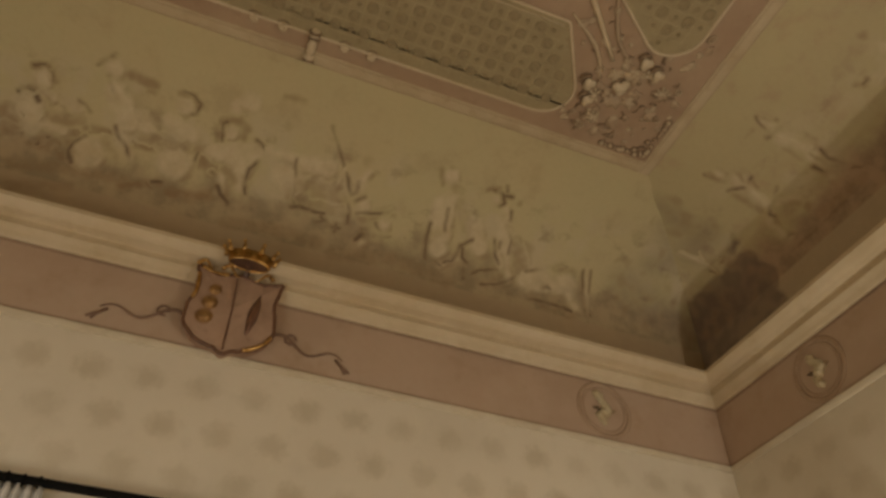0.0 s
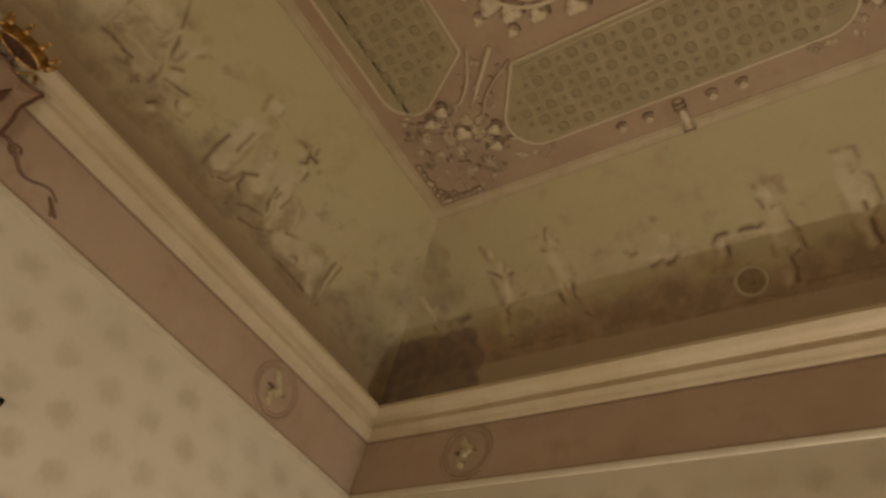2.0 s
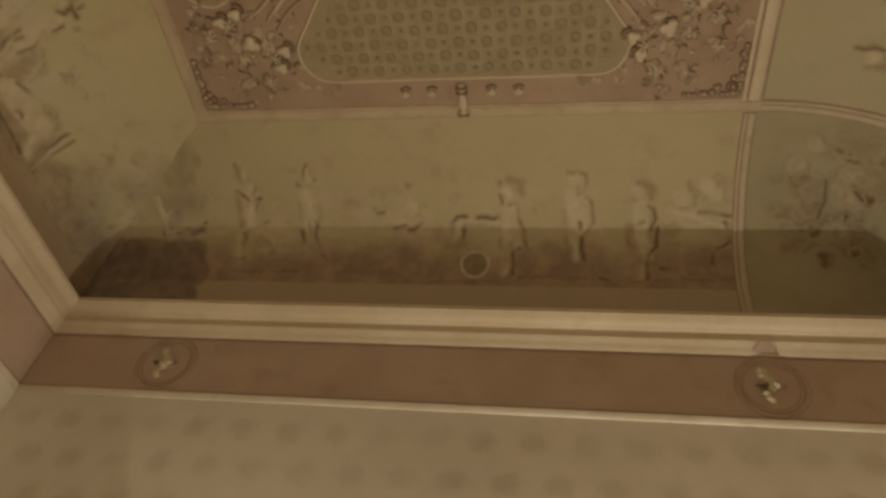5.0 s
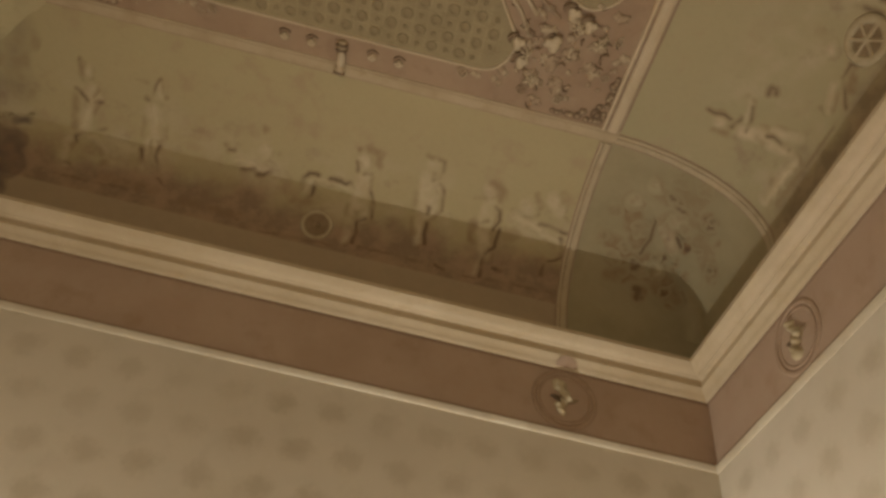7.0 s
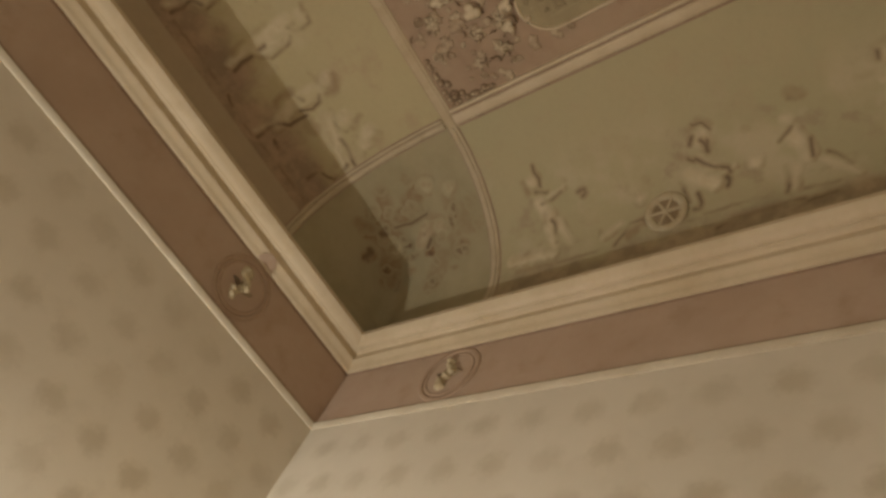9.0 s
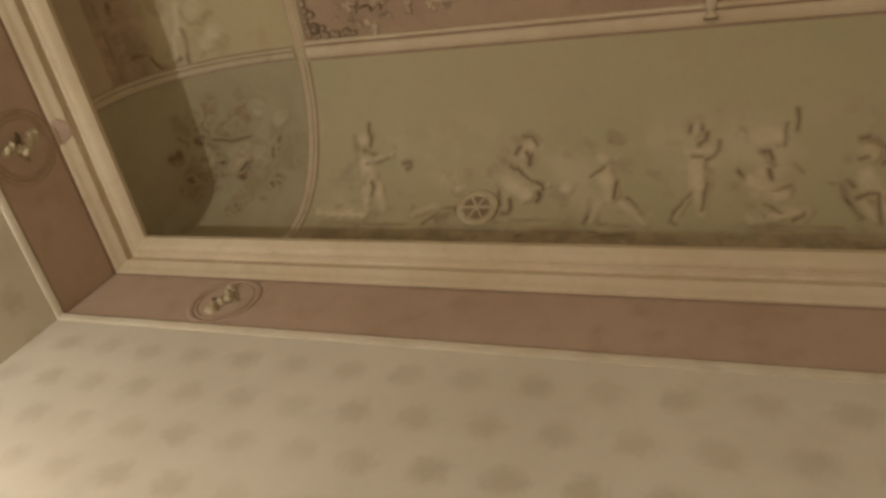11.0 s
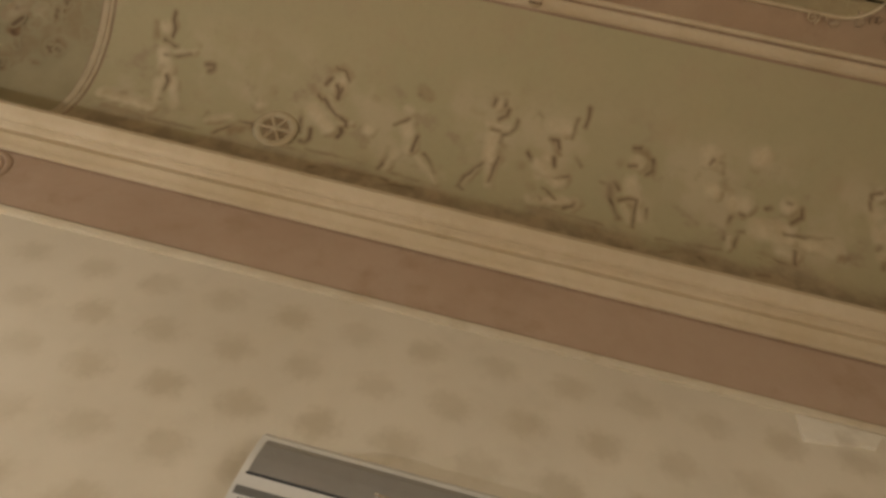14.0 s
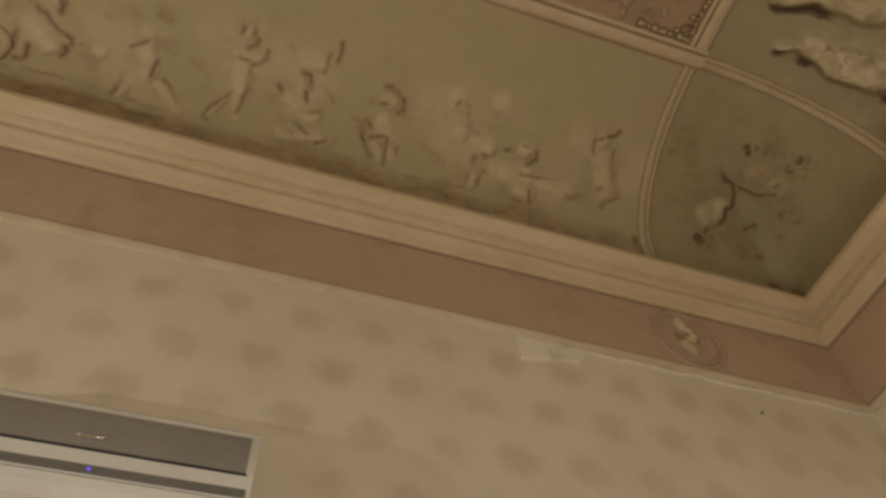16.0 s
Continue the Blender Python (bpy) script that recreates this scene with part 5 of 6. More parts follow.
def sprig_bm(length, width):
    bm, rows = bmesh.new(), []
    for t in np.linspace(0, 1, 7):
        wd = width * math.sin(math.pi * (0.05 + 0.92 * t)) ** 0.8
        rows.append([bm.verts.new((length * t, wd * j, 0.002 + 0.003 * (1 - abs(j)))) for j in (-1, 0, 1)])
    for a, b in zip(rows, rows[1:]):
        bm.faces.new((a[0], a[1], b[1], b[0]))
        bm.faces.new((a[1], a[2], b[2], b[1]))
    back = bmesh.ops.extrude_face_region(bm, geom=list(bm.faces))
    for p in (g for g in back["geom"] if isinstance(g, bmesh.types.BMVert)):
        p.co.z = -0.002
    return bm


def bouquet(blobs, stems, label):
    """Blossoms painted on the walls' coves, {wall: [(radius, strength, kind, u, v[, u, v])]}, and stems (wall, radius, u, v, ...)."""
    rnd = random.Random(len(label) + len(stems))
    w0 = sorted(blobs)[0]
    root = on_cove(w0, *blobs[w0][0][3:5])
    top = thing("painted_bouquet", root, label, "painted flowers", "bouquets in the corner panels")

    def fix(ob):
        ob.parent = top
        ob.location = ob.location - root

    for w, spots in blobs.items():
        core = [b for b in spots if b[2] != "d" and b[0] > 0.024]
        u, v = np.mean([b[3] for b in core]), np.mean([b[4] for b in core])
        wash = [(1.9 * b[0], 0.55 if w == "N" else 0.34, RIGHT[w] * (b[3] - u), b[4] - v, 0.55 * RIGHT[w] * (b[3] - u), 0.55 * (b[4] - v)) for b in core]
        fix(brushed(w, u, v, [], wash, [], "", "foliage", "", ""))
        for n, (r, a, kind, *p) in enumerate(sorted(spots, key=lambda b: (b[2] == "d", -b[0]))):
            r *= 1.25
            u, v = (p[0] + p[-2]) / 2, (p[1] + p[-1]) / 2
            du, dv = RIGHT[w] * (p[-2] - p[0]) / 2, (p[-1] - p[1]) / 2
            petals = []
            for k in range(3):
                q = rnd.uniform(0, 6.28)
                x, y = du * rnd.uniform(-1, 1) + 0.45 * r * math.cos(q), dv * rnd.uniform(-1, 1) + 0.45 * r * math.sin(q)
                petals.append((0.62 * r, x, y, x + 0.4 * r * math.cos(q + 1), y + 0.4 * r * math.sin(q + 1)))
            petals.append((0.7 * r, -du, -dv, du, dv))
            pale = [(1.25 * b[0], *b[1:]) for b in petals] if kind == "w" else petals[:2] if kind == "p" else []
            dusk = [(b[0], (0.75 if kind == "p" else 1.1) * a, *b[1:]) for b in petals] if kind != "w" else [(0.3 * r, 0.35, *petals[0][1:])]
            ink = [(0.8 * b[0], *b[1:]) for b in petals[:3]] if kind == "d" else [(0.16 * r, *petals[1][1:])]
            fix(brushed(w, u, v, pale, dusk, ink, "", "blossom", "", "", min(1.0, 1.7 * a), min(0.85, 1.1 * a), 0.002, 0.0006 + 0.0003 * n))
    for w, r, *p in stems:
        u, v = p[0], p[1]
        fix(brushed(w, u, v, [], [], [(r, *[RIGHT[w] * (q - u) if k % 2 == 0 else q - v for k, q in enumerate(p)])], "", "stem", "", "", 0.5, 0.95, 0.002, 0.010))


bouquet({"E": [(.056, .500, "w", -2.647, .735, -2.548, .674), (.036, .800, "d", -2.530, .521), (.036, .500, "b", -2.580, .514), (.040, .400, "b", -2.828, .524, -2.789, .495), (.015, .500, "d", -2.882, .504, -2.918, .503), (.033, .400, "b", -2.414, .866), (.024, .300, "b", -2.454, .863), (.019, .600, "d", -2.259, .982), (.026, .250, "b", -2.304, 1.108), (.028, .300, "b", -2.324, .712, -2.433, .709), (.013, .350, "b", -2.259, 1.045, -2.291, 1.055), (.014, .400, "b", -2.374, .613, -2.426, .629)],
         "S": [(.062, .500, "p", 1.454, .821, 1.412, .745), (.025, .800, "d", 1.316, .954), (.015, .600, "d", 1.290, .920), (.049, .450, "b", 1.264, .837), (.021, .900, "d", 1.251, .698), (.029, .500, "b", 1.228, .653), (.024, .800, "d", 1.318, .721), (.024, .400, "b", 1.329, .663), (.025, .600, "d", 1.548, .613), (.019, .400, "b", 1.546, .693), (.031, .500, "b", 1.511, .525), (.025, .300, "b", 1.493, .568), (.009, .400, "b", 1.203, 1.105, 1.177, 1.021), (.018, .300, "b", 1.144, .938, 1.181, .905), (.010, .400, "d", 1.676, .549, 1.667, .528)]},
        [("E", .013, -2.594, .940, -2.625, .906, -2.679, .896, -2.705, .836, -2.707, .769, -2.670, .735, -2.672, .674, -2.633, .628, -2.573, .594, -2.538, .559), ("S", .010, 1.536, .915, 1.536, .857, 1.533, .790, 1.477, .703), ("E", .009, -2.808, .649, -2.877, .693)],
        "dusky bouquet with a curved brown stem painted in the corner panel")
bouquet({"E": [(.067, .500, "p", 2.965, .907, 2.822, .883), (.027, 1.000, "d", 2.928, .754, 2.899, .764), (.011, .500, "b", 2.886, .717, 2.858, .664), (.037, .400, "p", 2.763, .889), (.022, .450, "d", 2.689, .928, 2.680, .859), (.029, .500, "b", 2.640, .948), (.018, .500, "d", 2.635, .983), (.037, .500, "b", 2.670, .719, 2.612, .724), (.019, .600, "d", 2.669, .689), (.015, .600, "d", 2.616, .694), (.022, .400, "b", 2.789, .809), (.040, .450, "b", 2.914, .530), (.016, .500, "d", 2.902, .540), (.015, .500, "b", 2.754, .597, 2.706, .594), (.023, .500, "b", 3.078, .662), (.011, .500, "d", 3.077, .749, 3.019, .761), (.028, .250, "w", 2.639, 1.106, 2.600, 1.109), (.029, .250, "b", 2.480, .823), (.032, .200, "b", 2.507, .975)],
         "N": [(.022, .350, "b", 1.160, 1.012, 1.189, 1.040), (.026, .300, "b", 1.146, .835), (.022, .400, "b", 1.306, .809), (.033, .300, "w", 1.257, 1.117, 1.297, 1.107), (.034, .250, "b", 1.371, .948, 1.361, .919), (.044, .400, "b", 1.312, .647, 1.235, .591), (.030, .500, "d", 1.384, .702), (.037, .350, "p", 1.428, .675, 1.483, .688), (.038, .500, "d", 1.471, .552, 1.440, .506), (.033, .250, "b", 1.241, .736), (.019, .900, "d", 1.560, .791), (.015, .500, "d", 1.514, .791), (.019, .400, "b", 1.642, .745), (.019, .700, "d", 1.631, .580, 1.605, .554), (.045, .350, "b", 1.680, .564), (.033, .400, "w", 1.533, .719), (.011, .500, "d", 1.515, .715, 1.520, .659)]},
        [("E", .011, 2.873, .827, 2.912, .788), ("N", .007, 1.405, .785, 1.446, .888, 1.438, 1.055)],
        "muted plum and blush bouquet painted in the corner panel")

# shade painted into the corner end of the north cove, with a pale spike and two blotches at its upper edge
relief("dark_patch", "N", -2.86, 0.38, [(-0.52, -0.22, 0.24, -0.22, 0.14), (-0.50, 0.0, 0.24, 0.0, 0.15), (-0.40, 0.16, 0.24, 0.15, 0.10)], "dark shade painted into the corner of the cove", "stain", 0.002, 0.0, (0, 0), 171, "", 0.0, darken=0.80)
relief("dark_patch", "N", -2.61, 0.68, [(-0.03, 0.0, 0.03, 0.01, 0.04)], "small dark blotch at the edge of the dark corner", "stain", 0.003, 0.0, (0, 0), 172, "", 0.0, darken=0.8)
# soft grey shade painted on both coves along the corner crease
relief("grey_shade", "W", 2.80, 0.62, [(-0.15, 0.0, 0.30, -0.15, 0.22), (0.0, 0.2, 0.15, 0.30, 0.16), (0.12, 0.30, -0.02, 0.52, 0.14)], "soft grey shade painted on the cove beside the corner", "stain", 0.001, 0.0, (0, 0), 174, "", 0.0, darken=0.38, soft=0.17)
relief("grey_shade", "N", -2.72, 0.86, [(-0.10, 0.0, 0.05, 0.02, 0.16), (0.0, 0.15, 0.06, 0.40, 0.13)], "soft grey shade painted on the cove above the dark corner", "stain", 0.001, 0.0, (0, 0), 175, "", 0.0, darken=0.40, soft=0.14)
brushed("E", -2.97, 0.30, [], [(0.026, 0.9, -0.03, 0.0, 0.02, 0.0)], [(0.012, -0.03, 0.0, 0.015, -0.005)], "dark smudge in the corner above the cornice", "dark_patch", "stain", "")
brushed("N", -2.86, 0.66, [(0.016, 0.02, -0.02, 0.0, 0.10), (0.030, -0.01, 0.13, -0.06, 0.25), (0.020, 0.02, 0.10, 0.05, 0.16)], [(0.03, 0.6, 0.10, 0.02, 0.08, 0.14)],
        [(0.008, 0.0, -0.03, -0.03, 0.06, -0.07, 0.16)], "pale spike above the dark corner", "pale_spike", "paint flake", "", thick=0.01)

# ---- coat of arms over the window ----
GOLD, nt, b = nodes_of("worn_gilding", 0.32, 1.0)
v = coords(nt)
nt.links.new(blend(nt, ramp(nt, cloud(nt, v, 22, 5), 0.4, 0.7), (0.62, 0.38, 0.13), (0.22, 0.12, 0.04)), b.inputs["Base Color"])
bump(nt, b, cloud(nt, v, 40, 4), 0.5, 0.006)
GILT = plaster("dull_gilt_paint", (0.42, 0.25, 0.10), (0.30, 0.17, 0.07), (0.16, 0.09, 0.04), rough=0.35, patch=25, metal=0.6)
RUST = plaster("rust_brown_rim", (0.16, 0.075, 0.04), (0.11, 0.05, 0.028), (0.24, 0.13, 0.06), rough=0.4, patch=20)
RIBBON = plaster("faded_brown_ribbon", (0.23, 0.135, 0.085), (0.17, 0.095, 0.058), (0.32, 0.20, 0.11), rough=0.5, patch=14)
SHIELD = plaster("brown_pink_shield", (0.41, 0.27, 0.185), (0.35, 0.225, 0.15), (0.26, 0.16, 0.105), rough=0.5, patch=6)
DARK = plaster("dark_brown_wood", (0.085, 0.042, 0.026), (0.12, 0.062, 0.038), (0.05, 0.025, 0.016), rough=0.5, patch=12)
arms = thing("coat_of_arms", (XW, 0.08, 3.98), "gilded crowned coat of arms with a brown shield on the frieze", "coat of arms")


def shield_outline():
    right = [(0.0, 0.235), (0.10, 0.215), (0.17, 0.222), (0.235, 0.240), (0.218, 0.16), (0.215, 0.06), (0.238, -0.04), (0.215, -0.145), (0.13, -0.215), (0.05, -0.235), (0.0, -0.262)]
    pts = right + [(-x, y) for x, y in right[-2:0:-1]]
    fine = []
    for k in range(len(pts)):
        p0, p1, p2, p3 = (Vector(pts[(k + j) % len(pts)]) for j in (-1, 0, 1, 2))
        for t in (0, 0.33, 0.66):
            fine.append(0.5 * (2 * p1 + (p2 - p0) * t + (2 * p0 - 5 * p1 + 4 * p2 - p3) * t * t + (3 * p1 - p0 - 3 * p2 + p3) * t ** 3))
    return fine


def lean(y, z, s=0.0):
    """A place on the leaning shield."""
    return (0.040 + 0.035 * (z + 0.26) / 0.52 + s, y, z)


bm = bmesh.new()
edge = shield_outline()
front = [bm.verts.new(lean(p.x, p.y, 0.022)) for p in edge]
back = [bm.verts.new((0.006, p.x * 0.96, p.y)) for p in edge]
mid = bm.verts.new(lean(0, 0, 0.052))
for k in range(len(edge)):
    bm.faces.new((front[k - 1], front[k], mid))
    bm.faces.new((back[k - 1], back[k], front[k], front[k - 1]))
shield = part("shield", bm, SHIELD, arms)
bm = bmesh.new()
tube(bm, [lean(p.x + 0.004 * math.sin(k * 1.7), p.y + 0.004 * math.cos(k * 2.3), 0.022) for k, p in enumerate(edge)], 0.0105, 6, True)
part("gilded_rim", bm, RUST, shield, "dark worn rim of the shield", True)
for run in ((20, 26), (44, 50), (52, 59)):
    bm = bmesh.new()
    tube(bm, [lean(edge[k % len(edge)].x * 0.985, edge[k % len(edge)].y * 0.985, 0.034) for k in range(*run)], 0.011, 6)
    part("gilded_curl", bm, GOLD, shield, "bright gilded edge", True)
bm = bmesh.new()
tube(bm, [lean(-0.02, 0.20, 0.045), lean(-0.005, 0.0, 0.055), lean(0.0, -0.24, 0.03)], 0.0045, 5)
part("divider", bm, RUST, shield, "dark line between the two fields")
for y, z, r in ((-0.115, 0.10, 0.026), (-0.125, 0.015, 0.034), (-0.135, -0.075, 0.036)):
    bm = bmesh.new()
    ball(bm, lean(y, z, 0.042), r, (0.5, 1, 1), 12, 8)
    tube(bm, [lean(y + r * 1.1 * math.cos(q), z + r * 1.1 * math.sin(q), 0.040) for q in np.linspace(0, 2 * math.pi, 15)[:-1]], 0.006, 5, True)
    part("roundel", bm, GILT, shield, "small gilded roundel", True)
bm = bmesh.new()
tube(bm, [lean(0.125 - 0.03 * t, 0.13 - 0.26 * t, 0.036) for t in np.linspace(0, 1, 11)], 0.026, 6, False, lambda t: 0.15 + math.sin(math.pi * t))
part("long_leaf", bm, RUST, shield, "dark brown leaf on the shield", True)
for y, turn in ((-0.19, 1), (0.12, -1), (-0.06, 1)):
    bm = bmesh.new()
    tube(bm, [lean(y + 0.05 * turn * (t - 0.5) * 2, 0.235 + 0.03 * math.sin(5 * t), 0.05) for t in np.linspace(0, 1, 12)], 0.012, 6, False, lambda t: 1.1 - 0.8 * t)
    part("top_curl", bm, GOLD, shield, "gilded curl over the shield", True)
# the crown: an open, flared ring with beaded points
CROWN_S, CROWN_Y, CROWN_Z = 0.185, 0.02, 0.250
bm = bmesh.new()
seg = 32
rings = []
for r, z in ((0.098, 0.0), (0.104, 0.012), (0.100, 0.022), (0.122, 0.062), (0.116, 0.062), (0.094, 0.022), (0.092, 0.0)):
    rings.append([bm.verts.new((CROWN_S + 0.55 * r * math.cos(q), CROWN_Y + 1.12 * r * math.sin(q), CROWN_Z + z)) for q in (2 * math.pi * k / seg for k in range(seg))])
for a, c in zip(rings, rings[1:] + rings[:1]):
    for k in range(seg):
        bm.faces.new((a[k], a[(k + 1) % seg], c[(k + 1) % seg], c[k]))
crown = part("crown_band", bm, GOLD, arms, "gilded crown band", True)
bm = bmesh.new()
lid = [bm.verts.new((CROWN_S + 0.5 * 0.098 * math.cos(q), CROWN_Y + 1.08 * 0.098 * math.sin(q), CROWN_Z + 0.010)) for q in (2 * math.pi * k / seg for k in range(seg))]
top = [bm.verts.new((p.co.x, p.co.y, CROWN_Z + 0.03)) for p in lid]
bm.faces.new(lid)
bm.faces.new(top)
for k in range(seg):
    bm.faces.new((lid[k - 1], lid[k], top[k], top[k - 1]))
part("crown_lining", bm, DARK, crown, "dark lining inside the crown")
for k in range(9):
    q = 2 * math.pi * (k + 0.5) / 9
    x, y = 0.55 * math.cos(q), 1.12 * math.sin(q)
    bm = bmesh.new()
    tube(bm, [(CROWN_S + x * 0.118, CROWN_Y + y * 0.118, CROWN_Z + 0.05), (CROWN_S + x * 0.126, CROWN_Y + y * 0.126, CROWN_Z + 0.085), (CROWN_S + x * 0.140, CROWN_Y + y * 0.140, CROWN_Z + 0.105)], 0.013, 6, False, lambda t: 1.2 - 0.8 * t)
    ball(bm, (CROWN_S + x * 0.140, CROWN_Y + y * 0.140, CROWN_Z + 0.11), 0.011)
    part("crown_point", bm, GOLD, crown, "", True)
bm = bmesh.new()
tube(bm, [(0.06, CROWN_Y, 0.22), (0.12, CROWN_Y, 0.27), (CROWN_S, CROWN_Y, CROWN_Z + 0.012)], 0.018, 6)
part("crown_stay", bm, DARK, crown, "dark stay behind the crown")
for side in (-1, 1):
    bm = bmesh.new()
    path = [(0.012, side * (0.22 + 0.42 * t), -0.05 - 0.07 * t + 0.035 * math.sin(9 * t)) for t in np.linspace(0, 1, 30)]
    tube(bm, path, 0.009, 5, False, lambda t: 1.2 - 0.7 * t)
    tube(bm, [(0.012, side * 0.34 + 0.03 * math.cos(q), -0.045 + 0.03 * math.sin(q)) for q in np.linspace(0, 5.2, 16)], 0.007, 5)
    for a in (0.7, 1.1):
        tube(bm, [(0.012, side * 0.60, -0.11), (0.012, side * (0.62 + 0.03 * a), -0.15), (0.012, side * (0.62 + 0.06 * a), -0.20 + 0.02 * a)], 0.007, 5)
    part("ribbon", bm, RIBBON, arms, "thin brown scrolling ribbon", True)

# ---- medallions on the frieze ----


RING = plaster("faded_ring_paint", (0.43, 0.305, 0.205), (0.385, 0.265, 0.175), (0.315, 0.21, 0.13), patch=9)
DIM = plaster("nearly_lost_ring_paint", (0.455, 0.33, 0.23), (0.415, 0.29, 0.195), (0.345, 0.235, 0.15), patch=9)


def medallion(w, u, label, seed, faded=False):
    rnd = random.Random(seed)
    top = thing("medallion", at_wall(w, u, 0, 3.958), label, "medallion", "medallions on the frieze")
    turn = {"W": -90, "N": 180, "E": 90, "S": 0}[w]
    top.rotation_euler = (0, 0, radians(turn))       # y points into the room
    for name, r, tube_r in (("outer_ring", 0.176, 0.016), ("inner_ring", 0.146, 0.008)):
        bm = bmesh.new()
        tube(bm, [(r * math.cos(q), 0.006, r * 1.04 * math.sin(q)) for q in np.linspace(0, 2 * math.pi, 41)[:-1]], tube_r, 6, True)
        bmesh.ops.scale(bm, vec=(1, 0.3, 1), verts=bm.verts)
        bmesh.ops.translate(bm, vec=(0, 0.005, 0), verts=bm.verts)
        part(name, bm, DIM if faded else RING, top, "", True)
    lumps = [(0.026 * math.sin(k * 1.3 + 0.6), -0.090 + 0.030 * k, 0.026 * math.sin(k * 1.3 + 0.6) + 0.016, -0.080 + 0.030 * k, rnd.uniform(0.017, 0.028)) for k in range(7)]
    X, Y, D, wob, fold, run = height_grid(lumps, 0.006, seed, 0.012)
    H = 0.030 * np.sqrt(np.clip(-D / 0.022, 0, 1)) * (1 + 0.5 * wob) + 0.007
    bm, index = bmesh.new(), {}
    for i, j in np.argwhere((D[:-1, :-1] < 0) | (D[1:, 1:] < 0)):
        for c in ((i, j), (i + 1, j), (i + 1, j + 1), (i, j + 1)):
            if c not in index:
                index[c] = bm.verts.new((X[c], H[c], Y[c]))
        bm.faces.new([index[c] for c in ((i, j), (i + 1, j), (i + 1, j + 1), (i, j + 1))])
    part("bust", bm, PALE if faded else FIGURE, top, "small cream stucco relief", True)
    for k in range(3 if faded else 7):
        q = 1.9 * k + rnd.uniform(-0.4, 0.4)
        bm = sprig_bm(0.055, 0.011)
        ob = part("spray", bm, STROKE if k % 3 == 0 and not faded else UMBER, top)
        ob.matrix_basis = Matrix.Translation((0.03 * math.cos(q), 0.014, 0.045 * math.sin(q))) @ Matrix.Rotation(radians(-90), 4, "X") @ Matrix.Rotation(q, 4, "Z")


# a half-round tab on the lower cornice, over one medallion
bm = bmesh.new()
disc = [(0.062 * math.cos(q), 0.058 * math.sin(q)) for q in np.linspace(0, math.pi, 13)]
fr, bk = [bm.verts.new((x, -0.032 - 0.62 * z, z)) for x, z in disc], [bm.verts.new((x, 0.0, z)) for x, z in disc]
bm.faces.new(fr)
bm.faces.new(bk)
for k in range(13):
    bm.faces.new((bk[k - 1], bk[k], fr[k], fr[k - 1]))
tab = solid("cornice_tab", bm, PINK, "small half-round pink tab on the cornice over a medallion", "ornament")
tab.location = (0.99, YN, Z_FRIEZE + 0.006)

for k, (w, u) in enumerate((("W", 2.398), ("N", -2.46), ("N", 0.99), ("E", 2.385), ("E", -2.155))):
    medallion(w, u, "round painted medallion with a small cream bust relief" if k < 4 else "faded round medallion with a dull cream bust relief", 100 + k, k == 4)

# ---- window, curtain rod and curtain ----
IRON, nt, b = nodes_of("black_iron", 0.85, 0.0)
nt.links.new(blend(nt, cloud(nt, coords(nt), 30), (0.003, 0.003, 0.003), (0.007, 0.006, 0.005)), b.inputs["Base Color"])
b.inputs["Specular IOR Level"].default_value = 0.15
GREEN = plaster("pale_green_window_paint", (0.43, 0.40, 0.27), (0.38, 0.35, 0.23), (0.30, 0.26, 0.16), rough=0.5)
window = thing("window_1", (XW, (y0 + y1) / 2, z0), "pale green window with closed inner shutters", "window", kind="structure")
cy = (y0 + y1) / 2
for name, a in (("window_frame", (y0 - 0.07, y0 + 0.03, z0 - 0.07, z1 + 0.07)), ("window_frame", (y1 - 0.03, y1 + 0.07, z0 - 0.07, z1 + 0.07)),
                ("window_frame", (y0 + 0.03, y1 - 0.03, z1 - 0.03, z1 + 0.07)), ("window_sill", (y0 + 0.03, y1 - 0.03, z0 - 0.07, z0 + 0.03))):
    bm = box(bmesh.new(), -0.05, 0.032, a[0] - cy, a[1] - cy, a[2] - z0, a[3] - z0, 0.008)
    part(name, bm, GREEN, window)
for a, c in ((y0 + 0.03, cy - 0.003), (cy + 0.003, y1 - 0.03)):
    bm = box(bmesh.new(), -0.045, -0.005, a - cy, c - cy, 0.03, z1 - z0 - 0.03, 0.004)
    leaf = part("shutter", bm, GREEN, window)
    for p0, p1 in ((0.10, 0.78), (0.88, z1 - z0 - 0.12)):
        bm = box(bmesh.new(), -0.004, 0.010, a - cy + 0.09, c - cy - 0.09, p0, p1, 0.006)
        part("raised_panel", bm, GREEN, leaf)

rod = thing("curtain_rod", (XW, 0.08, 2.90), "black iron curtain rod on brackets over the window", "curtain rod")
bm = bmesh.new()
tube(bm, [(0.10, -1.02, 0.0), (0.10, 0.99, 0.0)], 0.020, 12)
part("rod", bm, IRON, rod, "", True)
for y in (-0.86, 0.88):
    bm = bmesh.new()
    tube(bm, [(0.004, y, -0.045), (0.05, y + 0.005, -0.055), (0.085, y + 0.02, -0.040), (0.10, y + 0.03, -0.004)], 0.012, 8)
    box(bm, 0.0, 0.012, y - 0.024, y + 0.024, -0.085, -0.005, 0.004)
    tube(bm, [(0.10, y + 0.018, 0), (0.10, y + 0.045, 0)], 0.027, 10)
    part("bracket", bm, IRON, rod, "black iron wall bracket", True)
for y, d in ((-1.02, -1), (0.99, 1)):
    bm = bmesh.new()
    tube(bm, [(0.10, y, 0), (0.10, y + 0.02 * d, 0)], 0.024, 10)
    part("end_cap", bm, IRON, rod, "", True)

